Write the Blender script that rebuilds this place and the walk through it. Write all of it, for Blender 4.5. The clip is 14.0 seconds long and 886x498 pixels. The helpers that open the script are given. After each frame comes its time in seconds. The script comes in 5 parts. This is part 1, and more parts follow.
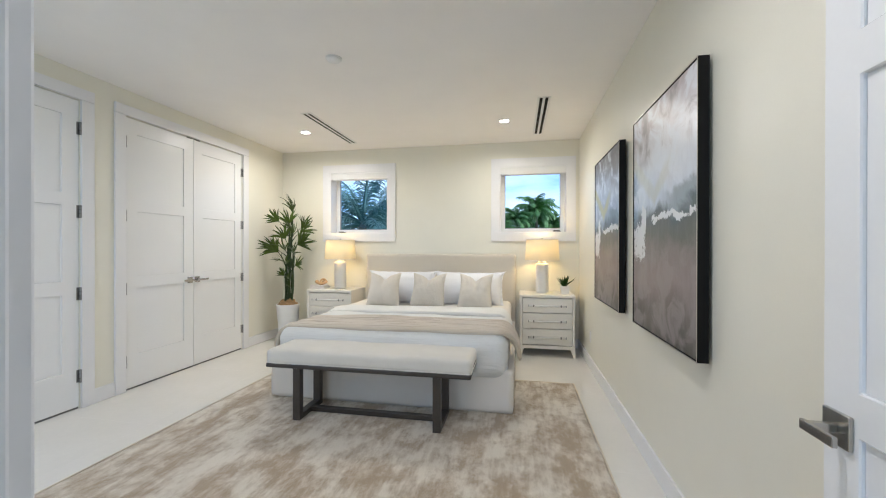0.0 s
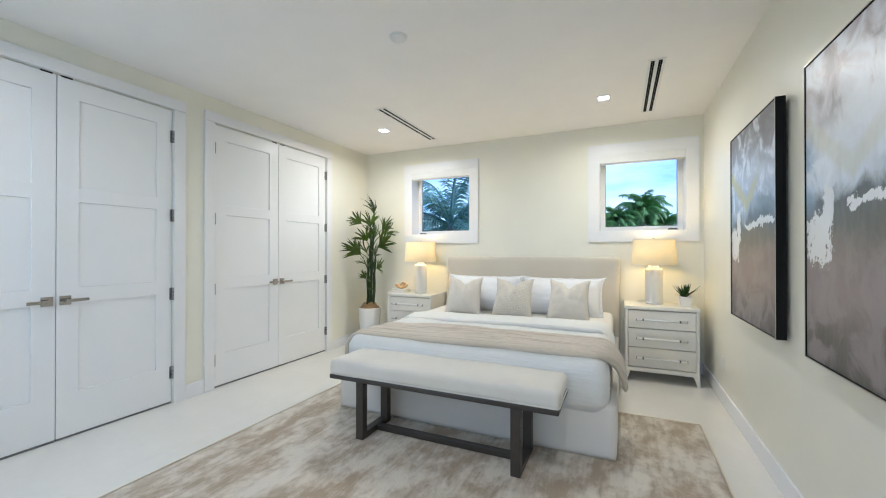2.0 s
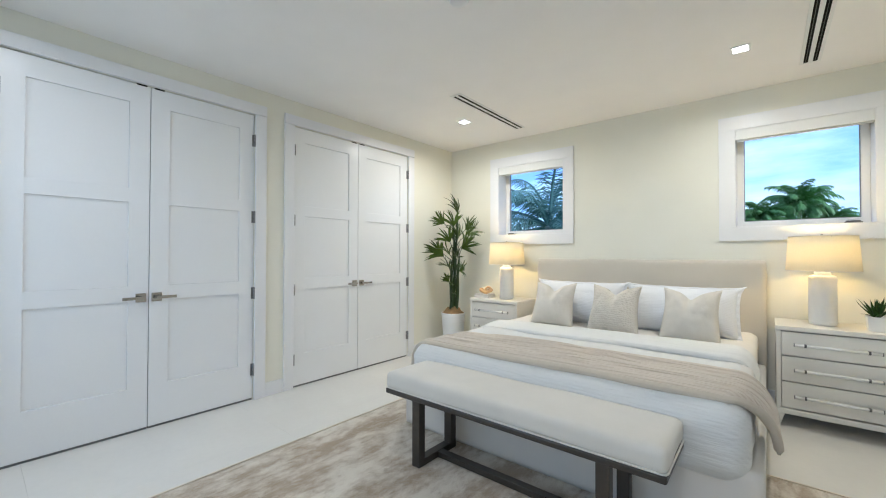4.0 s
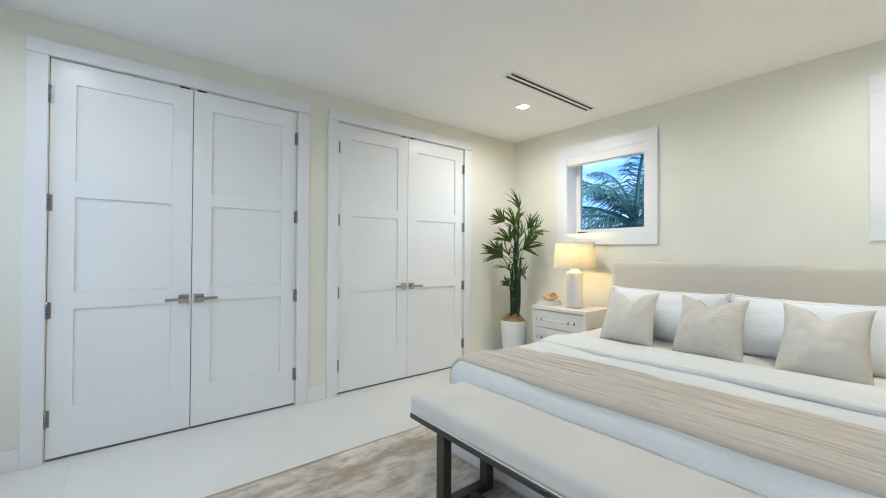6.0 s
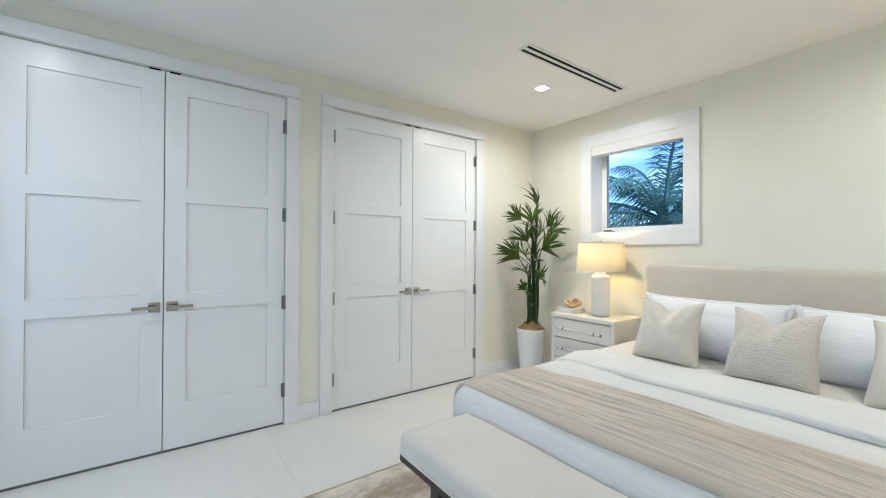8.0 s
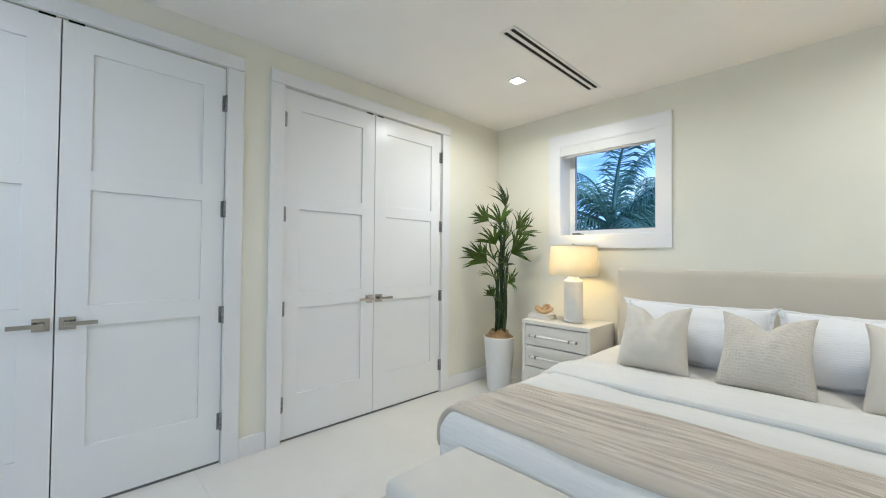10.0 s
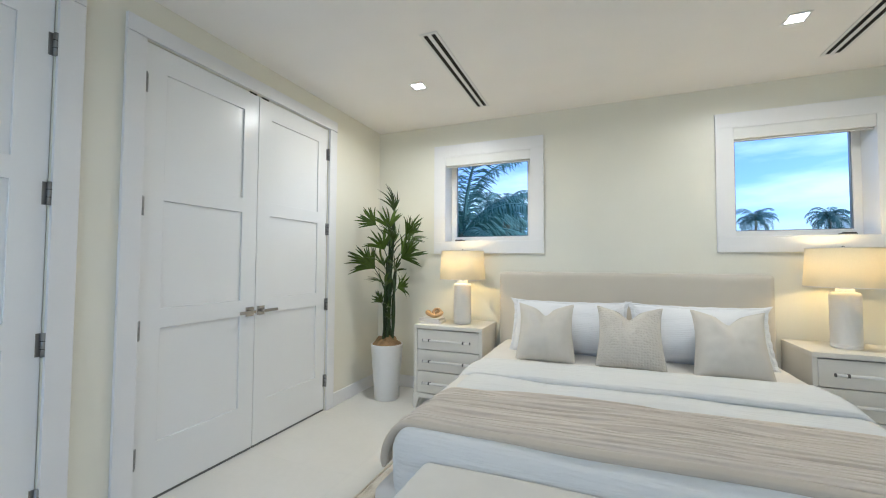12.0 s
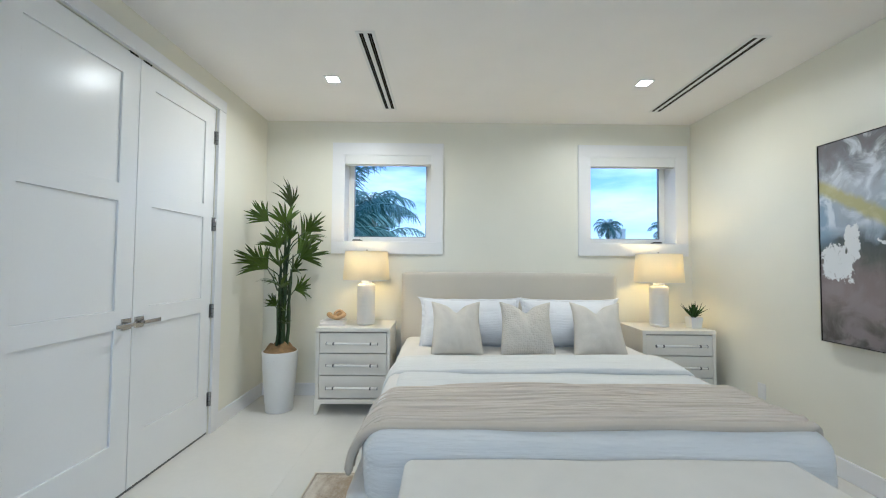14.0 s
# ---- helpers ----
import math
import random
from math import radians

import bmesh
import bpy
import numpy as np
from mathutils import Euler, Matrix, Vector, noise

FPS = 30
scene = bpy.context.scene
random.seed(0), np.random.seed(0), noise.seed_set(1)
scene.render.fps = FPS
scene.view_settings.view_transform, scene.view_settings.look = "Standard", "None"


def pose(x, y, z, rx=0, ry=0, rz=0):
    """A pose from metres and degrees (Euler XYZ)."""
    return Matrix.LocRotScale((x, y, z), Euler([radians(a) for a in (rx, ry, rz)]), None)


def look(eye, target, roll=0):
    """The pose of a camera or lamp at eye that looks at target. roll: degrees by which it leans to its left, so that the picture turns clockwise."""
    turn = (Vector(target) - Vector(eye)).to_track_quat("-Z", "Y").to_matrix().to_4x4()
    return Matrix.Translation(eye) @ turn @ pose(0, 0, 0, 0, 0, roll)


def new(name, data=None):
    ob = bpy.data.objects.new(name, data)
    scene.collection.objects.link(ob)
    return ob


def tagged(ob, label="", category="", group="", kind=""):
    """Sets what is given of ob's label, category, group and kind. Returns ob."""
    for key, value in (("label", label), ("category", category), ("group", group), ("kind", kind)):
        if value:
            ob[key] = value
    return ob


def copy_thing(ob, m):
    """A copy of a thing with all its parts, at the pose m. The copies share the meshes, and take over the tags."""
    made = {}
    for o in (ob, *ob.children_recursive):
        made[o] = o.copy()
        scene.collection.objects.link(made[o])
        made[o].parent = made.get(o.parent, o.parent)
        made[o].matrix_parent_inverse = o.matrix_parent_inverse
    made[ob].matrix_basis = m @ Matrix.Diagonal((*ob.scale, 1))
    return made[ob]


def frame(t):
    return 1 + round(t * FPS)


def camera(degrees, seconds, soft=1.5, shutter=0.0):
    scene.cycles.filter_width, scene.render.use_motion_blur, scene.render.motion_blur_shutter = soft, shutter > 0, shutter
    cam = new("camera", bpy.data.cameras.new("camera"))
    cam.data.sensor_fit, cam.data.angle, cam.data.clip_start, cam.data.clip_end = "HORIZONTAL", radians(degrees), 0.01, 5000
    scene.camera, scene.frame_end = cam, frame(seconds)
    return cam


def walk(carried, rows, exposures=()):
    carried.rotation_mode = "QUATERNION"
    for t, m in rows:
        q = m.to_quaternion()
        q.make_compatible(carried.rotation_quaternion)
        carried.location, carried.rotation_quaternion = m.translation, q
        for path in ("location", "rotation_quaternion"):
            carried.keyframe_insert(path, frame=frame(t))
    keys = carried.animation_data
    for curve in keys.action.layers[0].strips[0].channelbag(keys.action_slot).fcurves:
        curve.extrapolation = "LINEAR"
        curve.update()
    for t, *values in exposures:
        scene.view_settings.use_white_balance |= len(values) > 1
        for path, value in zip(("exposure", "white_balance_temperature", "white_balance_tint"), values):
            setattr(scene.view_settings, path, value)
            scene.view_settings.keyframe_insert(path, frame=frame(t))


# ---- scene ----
cam = camera(97.0, 14.0, 1.1)
PATH = [
    (0, (0.01, 0.033, 1.278), (-0.365, 1.997, 1.273), 0.1),
    (0.5, (0.004, 0.149, 1.267), (-0.469, 2.092, 1.271), 0.0),
    (1, (0.002, 0.274, 1.266), (-0.582, 2.187, 1.273), 0.0),
    (1.5, (-0.003, 0.391, 1.265), (-0.703, 2.265, 1.274), 0.0),
    (2, (0.004, 0.504, 1.267), (-0.824, 2.325, 1.277), 0.0),
    (2.5, (0.009, 0.59, 1.27), (-0.934, 2.354, 1.279), 0.0),
    (3, (-0.007, 0.718, 1.269), (-1.066, 2.414, 1.281), 0.0),
    (3.5, (-0.011, 0.85, 1.255), (-1.181, 2.472, 1.275), -0.1),
    (4, (-0.005, 0.991, 1.245), (-1.28, 2.53, 1.272), 0.1),
    (6.5, (-0.127, 1.553, 1.288), (-1.729, 2.75, 1.302), 0.3),
    (7, (-0.188, 1.642, 1.302), (-1.812, 2.809, 1.311), 0.3),
    (9.5, (-0.617, 1.87, 1.288), (-2.153, 3.15, 1.312), 0.6),
    (10, (-0.717, 1.827, 1.282), (-2.149, 3.222, 1.319), 0.5),
    (10.5, (-0.819, 1.782, 1.28), (-2.118, 3.303, 1.329), 0.6),
    (11, (-0.925, 1.736, 1.276), (-2.064, 3.378, 1.337), 0.6),
    (11.5, (-1.05, 1.685, 1.277), (-2.004, 3.441, 1.344), 0.4),
    (12, (-1.187, 1.619, 1.266), (-1.933, 3.473, 1.342), 0.3),
    (12.5, (-1.272, 1.577, 1.264), (-1.839, 3.493, 1.343), 0.4),
    (13, (-1.408, 1.528, 1.275), (-1.773, 3.493, 1.35), 0.3),
    (13.5, (-1.544, 1.48, 1.285), (-1.717, 3.472, 1.356), 0.4),
    (14, (-1.682, 1.444, 1.287), (-1.672, 3.443, 1.357), 0.5),
]
EXPOSURES = [(0, 0.18, 6000, 13), (1.5, 0.27, 5700, 10), (4, 0.18, 5700, 9.5), (6.5, 0.23, 5650, 8.8), (9.5, 0.17, 5650, 8.9), (12, -0.01, 5600, 9), (14, -0.01, 5400, 7.8)]
walk(cam, [(t, look(eye, target, roll)) for t, eye, target, roll in PATH], EXPOSURES)

# ---- light ----
world = bpy.data.worlds.new("world")
scene.world = world
world.use_nodes = True
wn, wl = world.node_tree.nodes, world.node_tree.links
wn.clear()
w_out, w_bg = wn.new("ShaderNodeOutputWorld"), wn.new("ShaderNodeBackground")
w_sky, w_mix = wn.new("ShaderNodeTexSky"), wn.new("ShaderNodeMix")
w_sky.sky_type, w_sky.sun_disc = "NISHITA", False
w_sky.sun_elevation, w_sky.sun_rotation = radians(35), radians(90)
w_co, w_map, w_noise, w_ramp = (wn.new(k) for k in ("ShaderNodeTexCoord", "ShaderNodeMapping", "ShaderNodeTexNoise", "ShaderNodeValToRGB"))
w_map.inputs["Scale"].default_value = (1.6, 1.6, 6.5)
w_noise.inputs["Scale"].default_value, w_noise.inputs["Detail"].default_value = 2.2, 6
w_ramp.color_ramp.elements[0].position, w_ramp.color_ramp.elements[1].position = 0.40, 0.66
w_mix.data_type = "RGBA"
w_mix.inputs["B"].default_value = (7.6, 9.2, 10.2, 1)
wl.new(w_co.outputs["Generated"], w_map.inputs["Vector"])
wl.new(w_map.outputs["Vector"], w_noise.inputs["Vector"])
wl.new(w_noise.outputs["Fac"], w_ramp.inputs["Fac"])
wl.new(w_ramp.outputs["Color"], w_mix.inputs["Factor"])
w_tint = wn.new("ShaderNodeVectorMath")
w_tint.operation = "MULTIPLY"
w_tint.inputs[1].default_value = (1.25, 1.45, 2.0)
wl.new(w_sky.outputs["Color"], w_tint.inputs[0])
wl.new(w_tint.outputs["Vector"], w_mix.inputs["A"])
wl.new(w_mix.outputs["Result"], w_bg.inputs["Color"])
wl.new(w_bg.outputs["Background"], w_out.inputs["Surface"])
w_sky.ozone_density, w_sky.dust_density = 3.0, 1.0
w_bg.inputs["Strength"].default_value = 0.15


def lamp(name, kind, m, watts, color, **kw):
    data = bpy.data.lights.new(name, kind)
    data.energy, data.color = watts, color
    for key, value in kw.items():
        if key == "size":
            data.size = value
        elif key == "size_y":
            data.size_y = value
        elif key == "shape":
            data.shape = value
        elif key == "spread":
            data.spread = value
        elif key == "radius":
            data.shadow_soft_size = value
        elif key == "angle":
            data.angle = value
    ob = new(name, data)
    ob.matrix_world = m
    return ob


COOL, WARM, NEUTRAL, WHITISH = (0.66, 0.85, 1.0), (1.0, 0.69, 0.27), (1.0, 0.93, 0.79), (1.0, 0.97, 0.93)
lamp("sun", "SUN", look((40, 0, 22), (0, 0, 0)), 5.0, (1.0, 0.95, 0.88), angle=radians(10))
# The last spot is unseen: added by symmetry, turned up to brighten the picture wall.
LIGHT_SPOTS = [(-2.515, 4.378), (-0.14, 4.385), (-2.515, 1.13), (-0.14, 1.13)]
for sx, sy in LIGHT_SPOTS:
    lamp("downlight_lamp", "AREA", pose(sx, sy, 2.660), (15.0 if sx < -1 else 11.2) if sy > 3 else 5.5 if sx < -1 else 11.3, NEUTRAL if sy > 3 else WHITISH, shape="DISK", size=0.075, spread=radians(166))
LAMP_SPOTS = [(-2.352, 4.99), (0.305, 5.015)]
for sx, sy in LAMP_SPOTS:
    lamp("table_lamp_bulb", "POINT", pose(sx, sy, 1.265), 6.2, WARM, radius=0.05)
# daylight through the window behind the walker and the one at the end of the hall
lamp("daylight_south", "AREA", pose(-2.3, 0.05, 1.45, 90, 0, 0), 8.5, COOL, shape="RECTANGLE", size=1.7, size_y=1.5, spread=radians(135))
lamp("daylight_hall", "AREA", pose(0.0, -1.98, 1.4, 90, 0, 0), 9.5, COOL, shape="RECTANGLE", size=1.4, size_y=1.6, spread=radians(135))


# ---- materials ----
def mat(name, color, rough=0.5, metal=0.0, var=0.06, even=0.06, scale=3.0, fine=60.0, bump=0.02, dist=0.002, stretch=(1, 1, 1), rand=0.0, sheen=0.0, spec=0.5, coat=0.0):
    """A surface with colour variation at two scales, uneven gloss and fine relief."""
    m = bpy.data.materials.new(name)
    m.use_nodes = True
    n, l = m.node_tree.nodes, m.node_tree.links
    b = n["Principled BSDF"]
    co, mp = n.new("ShaderNodeTexCoord"), n.new("ShaderNodeMapping")
    mp.inputs["Scale"].default_value = stretch
    l.new(co.outputs["Object"], mp.inputs["Vector"])
    big, small = n.new("ShaderNodeTexNoise"), n.new("ShaderNodeTexNoise")
    for node, s in ((big, scale), (small, fine)):
        node.inputs["Scale"].default_value, node.inputs["Detail"].default_value = s, 5
        l.new(mp.outputs["Vector"], node.inputs["Vector"])
    add = n.new("ShaderNodeMath")
    add.operation = "MULTIPLY_ADD"
    l.new(small.outputs["Fac"], add.inputs[0])
    add.inputs[1].default_value = 0.5
    l.new(big.outputs["Fac"], add.inputs[2])
    value = n.new("ShaderNodeMapRange")
    value.inputs["From Min"].default_value, value.inputs["From Max"].default_value = 0.45, 1.05
    value.inputs["To Min"].default_value, value.inputs["To Max"].default_value = 1 - var, 1 + var
    l.new(add.outputs[0], value.inputs["Value"])
    last = value.outputs["Result"]
    if rand:
        info, mul, spread = n.new("ShaderNodeObjectInfo"), n.new("ShaderNodeMath"), n.new("ShaderNodeMapRange")
        spread.inputs["To Min"].default_value, spread.inputs["To Max"].default_value = 1 - rand, 1 + rand
        l.new(info.outputs["Random"], spread.inputs["Value"])
        mul.operation = "MULTIPLY"
        l.new(last, mul.inputs[0])
        l.new(spread.outputs["Result"], mul.inputs[1])
        last = mul.outputs[0]
    tint = n.new("ShaderNodeVectorMath")
    tint.operation = "SCALE"
    tint.inputs[0].default_value = color
    l.new(last, tint.inputs["Scale"])
    l.new(tint.outputs["Vector"], b.inputs["Base Color"])
    gloss = n.new("ShaderNodeMapRange")
    gloss.inputs["To Min"].default_value, gloss.inputs["To Max"].default_value = max(rough - even, 0.02), min(rough + even, 1)
    l.new(big.outputs["Fac"], gloss.inputs["Value"])
    l.new(gloss.outputs["Result"], b.inputs["Roughness"])
    b.inputs["Metallic"].default_value = metal
    b.inputs["Specular IOR Level"].default_value = spec
    b.inputs["Sheen Weight"].default_value = sheen
    b.inputs["Coat Weight"].default_value = coat
    if bump:
        bp = n.new("ShaderNodeBump")
        bp.inputs["Strength"].default_value, bp.inputs["Distance"].default_value = bump, dist
        l.new(small.outputs["Fac"], bp.inputs["Height"])
        l.new(bp.outputs["Normal"], b.inputs["Normal"])
    return m


WALL = mat("wall_paint", (0.815, 0.795, 0.695), 0.38, var=0.02, even=0.02, fine=180, bump=0.04)
CEIL = mat("ceiling_paint", (0.90, 0.875, 0.855), 0.7, var=0.02, fine=150, bump=0.05)
TRIM = mat("trim_paint", (0.82, 0.82, 0.83), 0.32, var=0.015, even=0.015, spec=0.4, fine=90, bump=0.02)
DOOR = mat("door_paint", (0.85, 0.855, 0.86), 0.25, var=0.015, even=0.02, spec=0.25, fine=70, bump=0.015, scale=2)
TILE = mat("floor_tile", (0.76, 0.74, 0.69), 0.24, var=0.035, scale=2.2, fine=25, bump=0.01, rand=0.012)
GROUT = mat("grout", (0.755, 0.735, 0.685), 0.8, var=0.08, fine=120)
STEEL = mat("brushed_nickel", (0.50, 0.48, 0.45), 0.2, 1.0, var=0.06, stretch=(1, 1, 12), fine=90)
GUNMETAL = mat("dark_nickel", (0.16, 0.155, 0.15), 0.35, 0.9, var=0.1)
HINGE = mat("hinge_steel", (0.30, 0.30, 0.30), 0.38, 1.0, var=0.1)
BLACK = mat("black_lacquer", (0.008, 0.008, 0.008), 0.5, var=0.2, fine=40, spec=0.15)
DARK = mat("dark_void", (0.006, 0.006, 0.006), 0.8, var=0.2, spec=0.1)
BRONZE = mat("bronze_frame", (0.075, 0.066, 0.058), 0.38, 0.5, var=0.15, fine=70)
BINDING = mat("rug_binding", (0.68, 0.61, 0.50), 0.9, var=0.1, fine=300, bump=0.3)
BENCH = mat("bench_fabric", (0.70, 0.67, 0.60), 0.85, var=0.06, scale=5, fine=500, bump=0.25, sheen=0.3)
LINEN = mat("headboard_fabric", (0.65, 0.60, 0.515), 0.9, var=0.04, fine=420, bump=0.3, sheen=0.2)
BASE = mat("bed_base_fabric", (0.75, 0.71, 0.65), 0.9, var=0.04, fine=420, bump=0.3, sheen=0.2)
DUVET = mat("white_cotton", (0.76, 0.76, 0.735), 0.85, var=0.03, scale=4, fine=34, bump=0.7, dist=0.007, stretch=(0.3, 1.2, 2.5), sheen=0.1)
SHEET = mat("sheet_cotton", (0.78, 0.75, 0.70), 0.85, var=0.04, scale=5, fine=60, bump=0.2)
SHAM = mat("sham_cotton", (0.80, 0.81, 0.83), 0.85, var=0.03, scale=6, fine=70, bump=0.6, dist=0.004, stretch=(0.2, 1, 2.5))
CUSHION = mat("cushion_weave", (0.675, 0.635, 0.565), 0.9, var=0.03, scale=12, fine=260, bump=0.5, dist=0.003)
DOTTED = mat("cushion_dotted_weave", (0.65, 0.61, 0.54), 0.9, var=0.05, scale=8, fine=120, bump=0.2, dist=0.003)
THROW = mat("throw_knit", (0.67, 0.595, 0.50), 0.9, var=0.06, scale=4, fine=45, bump=0.6, dist=0.006, stretch=(0.25, 2.2, 1), sheen=0.2)
HEM = mat("throw_hem_knit", (0.57, 0.505, 0.41), 0.9, var=0.05, scale=5, fine=220, bump=0.3, sheen=0.2)
LACQUER = mat("cream_lacquer", (0.76, 0.73, 0.66), 0.4, var=0.03, fine=60, stretch=(1, 1, 5))
WHITE = mat("white_ceramic", (0.80, 0.80, 0.79), 0.3, var=0.02, fine=50, bump=0.05)
RIBBED = mat("white_plaster", (0.80, 0.79, 0.77), 0.6, var=0.03, fine=120, bump=0.15)
ACRYLIC = mat("white_rod", (0.82, 0.80, 0.76), 0.2, var=0.02)
LEAF = mat("palm_leaf", (0.055, 0.097, 0.006), 0.36, var=0.45, scale=11, fine=60, rand=0.35, spec=0.45)
CANE = mat("palm_cane", (0.022, 0.048, 0.012), 0.5, var=0.4, scale=12, fine=60, stretch=(1, 1, 0.3))
HUSK = mat("dry_husk", (0.27, 0.17, 0.08), 0.85, var=0.4, scale=14, fine=90, bump=0.6, dist=0.006)
SUCC = mat("succulent_leaf", (0.02, 0.06, 0.012), 0.6, var=0.3, scale=15, rand=0.2, spec=0.2)
WOODK = mat("carved_wood", (0.52, 0.34, 0.17), 0.5, var=0.25, scale=8, fine=60, stretch=(1, 4, 1))
PAPER = mat("book_paper", (0.72, 0.70, 0.66), 0.8, var=0.05, fine=200, stretch=(1, 1, 8))
COVER = mat("book_cover", (0.74, 0.70, 0.67), 0.45, var=0.03)
GAP_SHADE = mat("gap_shade_grey", (0.15, 0.155, 0.15), 0.7, var=0.1)
SILVER = mat("silver_edge", (0.62, 0.60, 0.55), 0.3, 1.0, var=0.08)
PLASTIC = mat("white_plastic", (0.80, 0.80, 0.79), 0.4, var=0.02)
GRASS = mat("grass", (0.06, 0.09, 0.03), 0.95, var=0.4, scale=0.5, fine=8)
TRUNK = mat("palm_bark", (0.16, 0.13, 0.10), 0.9, var=0.3, scale=3, fine=25, bump=0.5)
# Leaf colour with the blue of haze and window glass mixed in.
HAZY = mat("hazy_frond", (0.085, 0.19, 0.185), 0.55, var=0.4, scale=1.0, fine=10)
# Greener leaf colour, brightened for the sunlight on these trees.
SUNLIT = mat("sunlit_frond", (0.10, 0.23, 0.06), 0.6, var=0.45, scale=1.2, fine=10)
STUCCO = mat("white_stucco", (0.78, 0.80, 0.81), 0.9, var=0.06)
ROOF = mat("roof_tile", (0.30, 0.20, 0.15), 0.85, var=0.2)


def shader(name):
    m = bpy.data.materials.new(name)
    m.use_nodes = True
    return m, m.node_tree.nodes, m.node_tree.links, m.node_tree.nodes["Principled BSDF"]


def math_node(n, l, op, a, b=0.0, c=0.0):
    node = n.new("ShaderNodeMath")
    node.operation = op
    for k, v in enumerate((a, b, c)):
        if isinstance(v, (int, float)):
            node.inputs[k].default_value = v
        else:
            l.new(v, node.inputs[k])
    return node.outputs[0]


def smooth(n, l, v, lo, hi):
    node = n.new("ShaderNodeMapRange")
    node.interpolation_type = "SMOOTHSTEP"
    l.new(v, node.inputs["Value"])
    node.inputs["From Min"].default_value, node.inputs["From Max"].default_value = lo, hi
    return node.outputs["Result"]


def blend(n, l, fac, a, b):
    node = n.new("ShaderNodeMix")
    node.data_type = "RGBA"
    for key, v in (("Factor", fac), ("A", a), ("B", b)):
        if isinstance(v, tuple):
            node.inputs[key].default_value = (*v, 1)
        elif isinstance(v, (int, float)):
            node.inputs[key].default_value = v
        else:
            l.new(v, node.inputs[key])
    return node.outputs["Result"]


def noise_node(n, l, co, scale, detail=5, stretch=(1, 1, 1), rough=0.55, distortion=0.0):
    mp, node = n.new("ShaderNodeMapping"), n.new("ShaderNodeTexNoise")
    mp.inputs["Scale"].default_value = stretch
    l.new(co, mp.inputs["Vector"])
    l.new(mp.outputs["Vector"], node.inputs["Vector"])
    node.inputs["Scale"].default_value, node.inputs["Detail"].default_value = scale, detail
    node.inputs["Roughness"].default_value, node.inputs["Distortion"].default_value = rough, distortion
    return node.outputs["Fac"]


def glass_material():
    m, n, l, b = shader("window_glass")
    b.inputs["Transmission Weight"].default_value, b.inputs["Roughness"].default_value = 1, 0
    b.inputs["IOR"].default_value = 1.1
    b.inputs["Base Color"].default_value = (0.86, 0.95, 1.0, 1)
    return m


def shade_material():
    m, n, l, b = shader("lamp_shade_linen")
    co = n.new("ShaderNodeTexCoord").outputs["Object"]
    weave = noise_node(n, l, co, 160, 3, (1, 1, 0.4))
    color = blend(n, l, weave, (0.84, 0.76, 0.55), (0.90, 0.82, 0.62))
    tr, mix, out = n.new("ShaderNodeBsdfTranslucent"), n.new("ShaderNodeMixShader"), n["Material Output"]
    l.new(color, b.inputs["Base Color"])
    l.new(color, tr.inputs["Color"])
    b.inputs["Roughness"].default_value = 0.9
    mix.inputs["Fac"].default_value = 0.30
    l.new(b.outputs[0], mix.inputs[1])
    l.new(tr.outputs[0], mix.inputs[2])
    l.new(mix.outputs[0], out.inputs["Surface"])
    return m


def glow_material(name, color, strength):
    m, n, l, b = shader(name)
    b.inputs["Emission Color"].default_value, b.inputs["Emission Strength"].default_value = (*color, 1), strength
    return m


def rug_material():
    m, n, l, b = shader("viscose_rug")
    co = n.new("ShaderNodeTexCoord").outputs["Object"]
    a = noise_node(n, l, co, 3.2, 7, (1.5, 0.85, 1), 0.64, 0.1)
    c = noise_node(n, l, co, 10, 6, (1.3, 0.8, 1), 0.7, 0.1)
    f = noise_node(n, l, co, 240, 2)
    s = noise_node(n, l, co, 34, 4, (1, 0.10, 1))
    v = math_node(n, l, "MULTIPLY_ADD", c, 0.5, math_node(n, l, "MULTIPLY_ADD", s, 0.26, a))
    v = smooth(n, l, v, 0.73, 1.03)
    color = blend(n, l, v, (0.40, 0.30, 0.19), (0.80, 0.735, 0.62))
    color = blend(n, l, math_node(n, l, "MULTIPLY", f, 0.28), color, (0.30, 0.24, 0.17))
    l.new(color, b.inputs["Base Color"])
    b.inputs["Roughness"].default_value, b.inputs["Sheen Weight"].default_value = 0.75, 0.35
    bp = n.new("ShaderNodeBump")
    bp.inputs["Strength"].default_value, bp.inputs["Distance"].default_value = 0.6, 0.012
    l.new(math_node(n, l, "MULTIPLY_ADD", f, 0.3, math_node(n, l, "MULTIPLY_ADD", c, 1.2, v)), bp.inputs["Height"])
    l.new(bp.outputs["Normal"], b.inputs["Normal"])
    return m


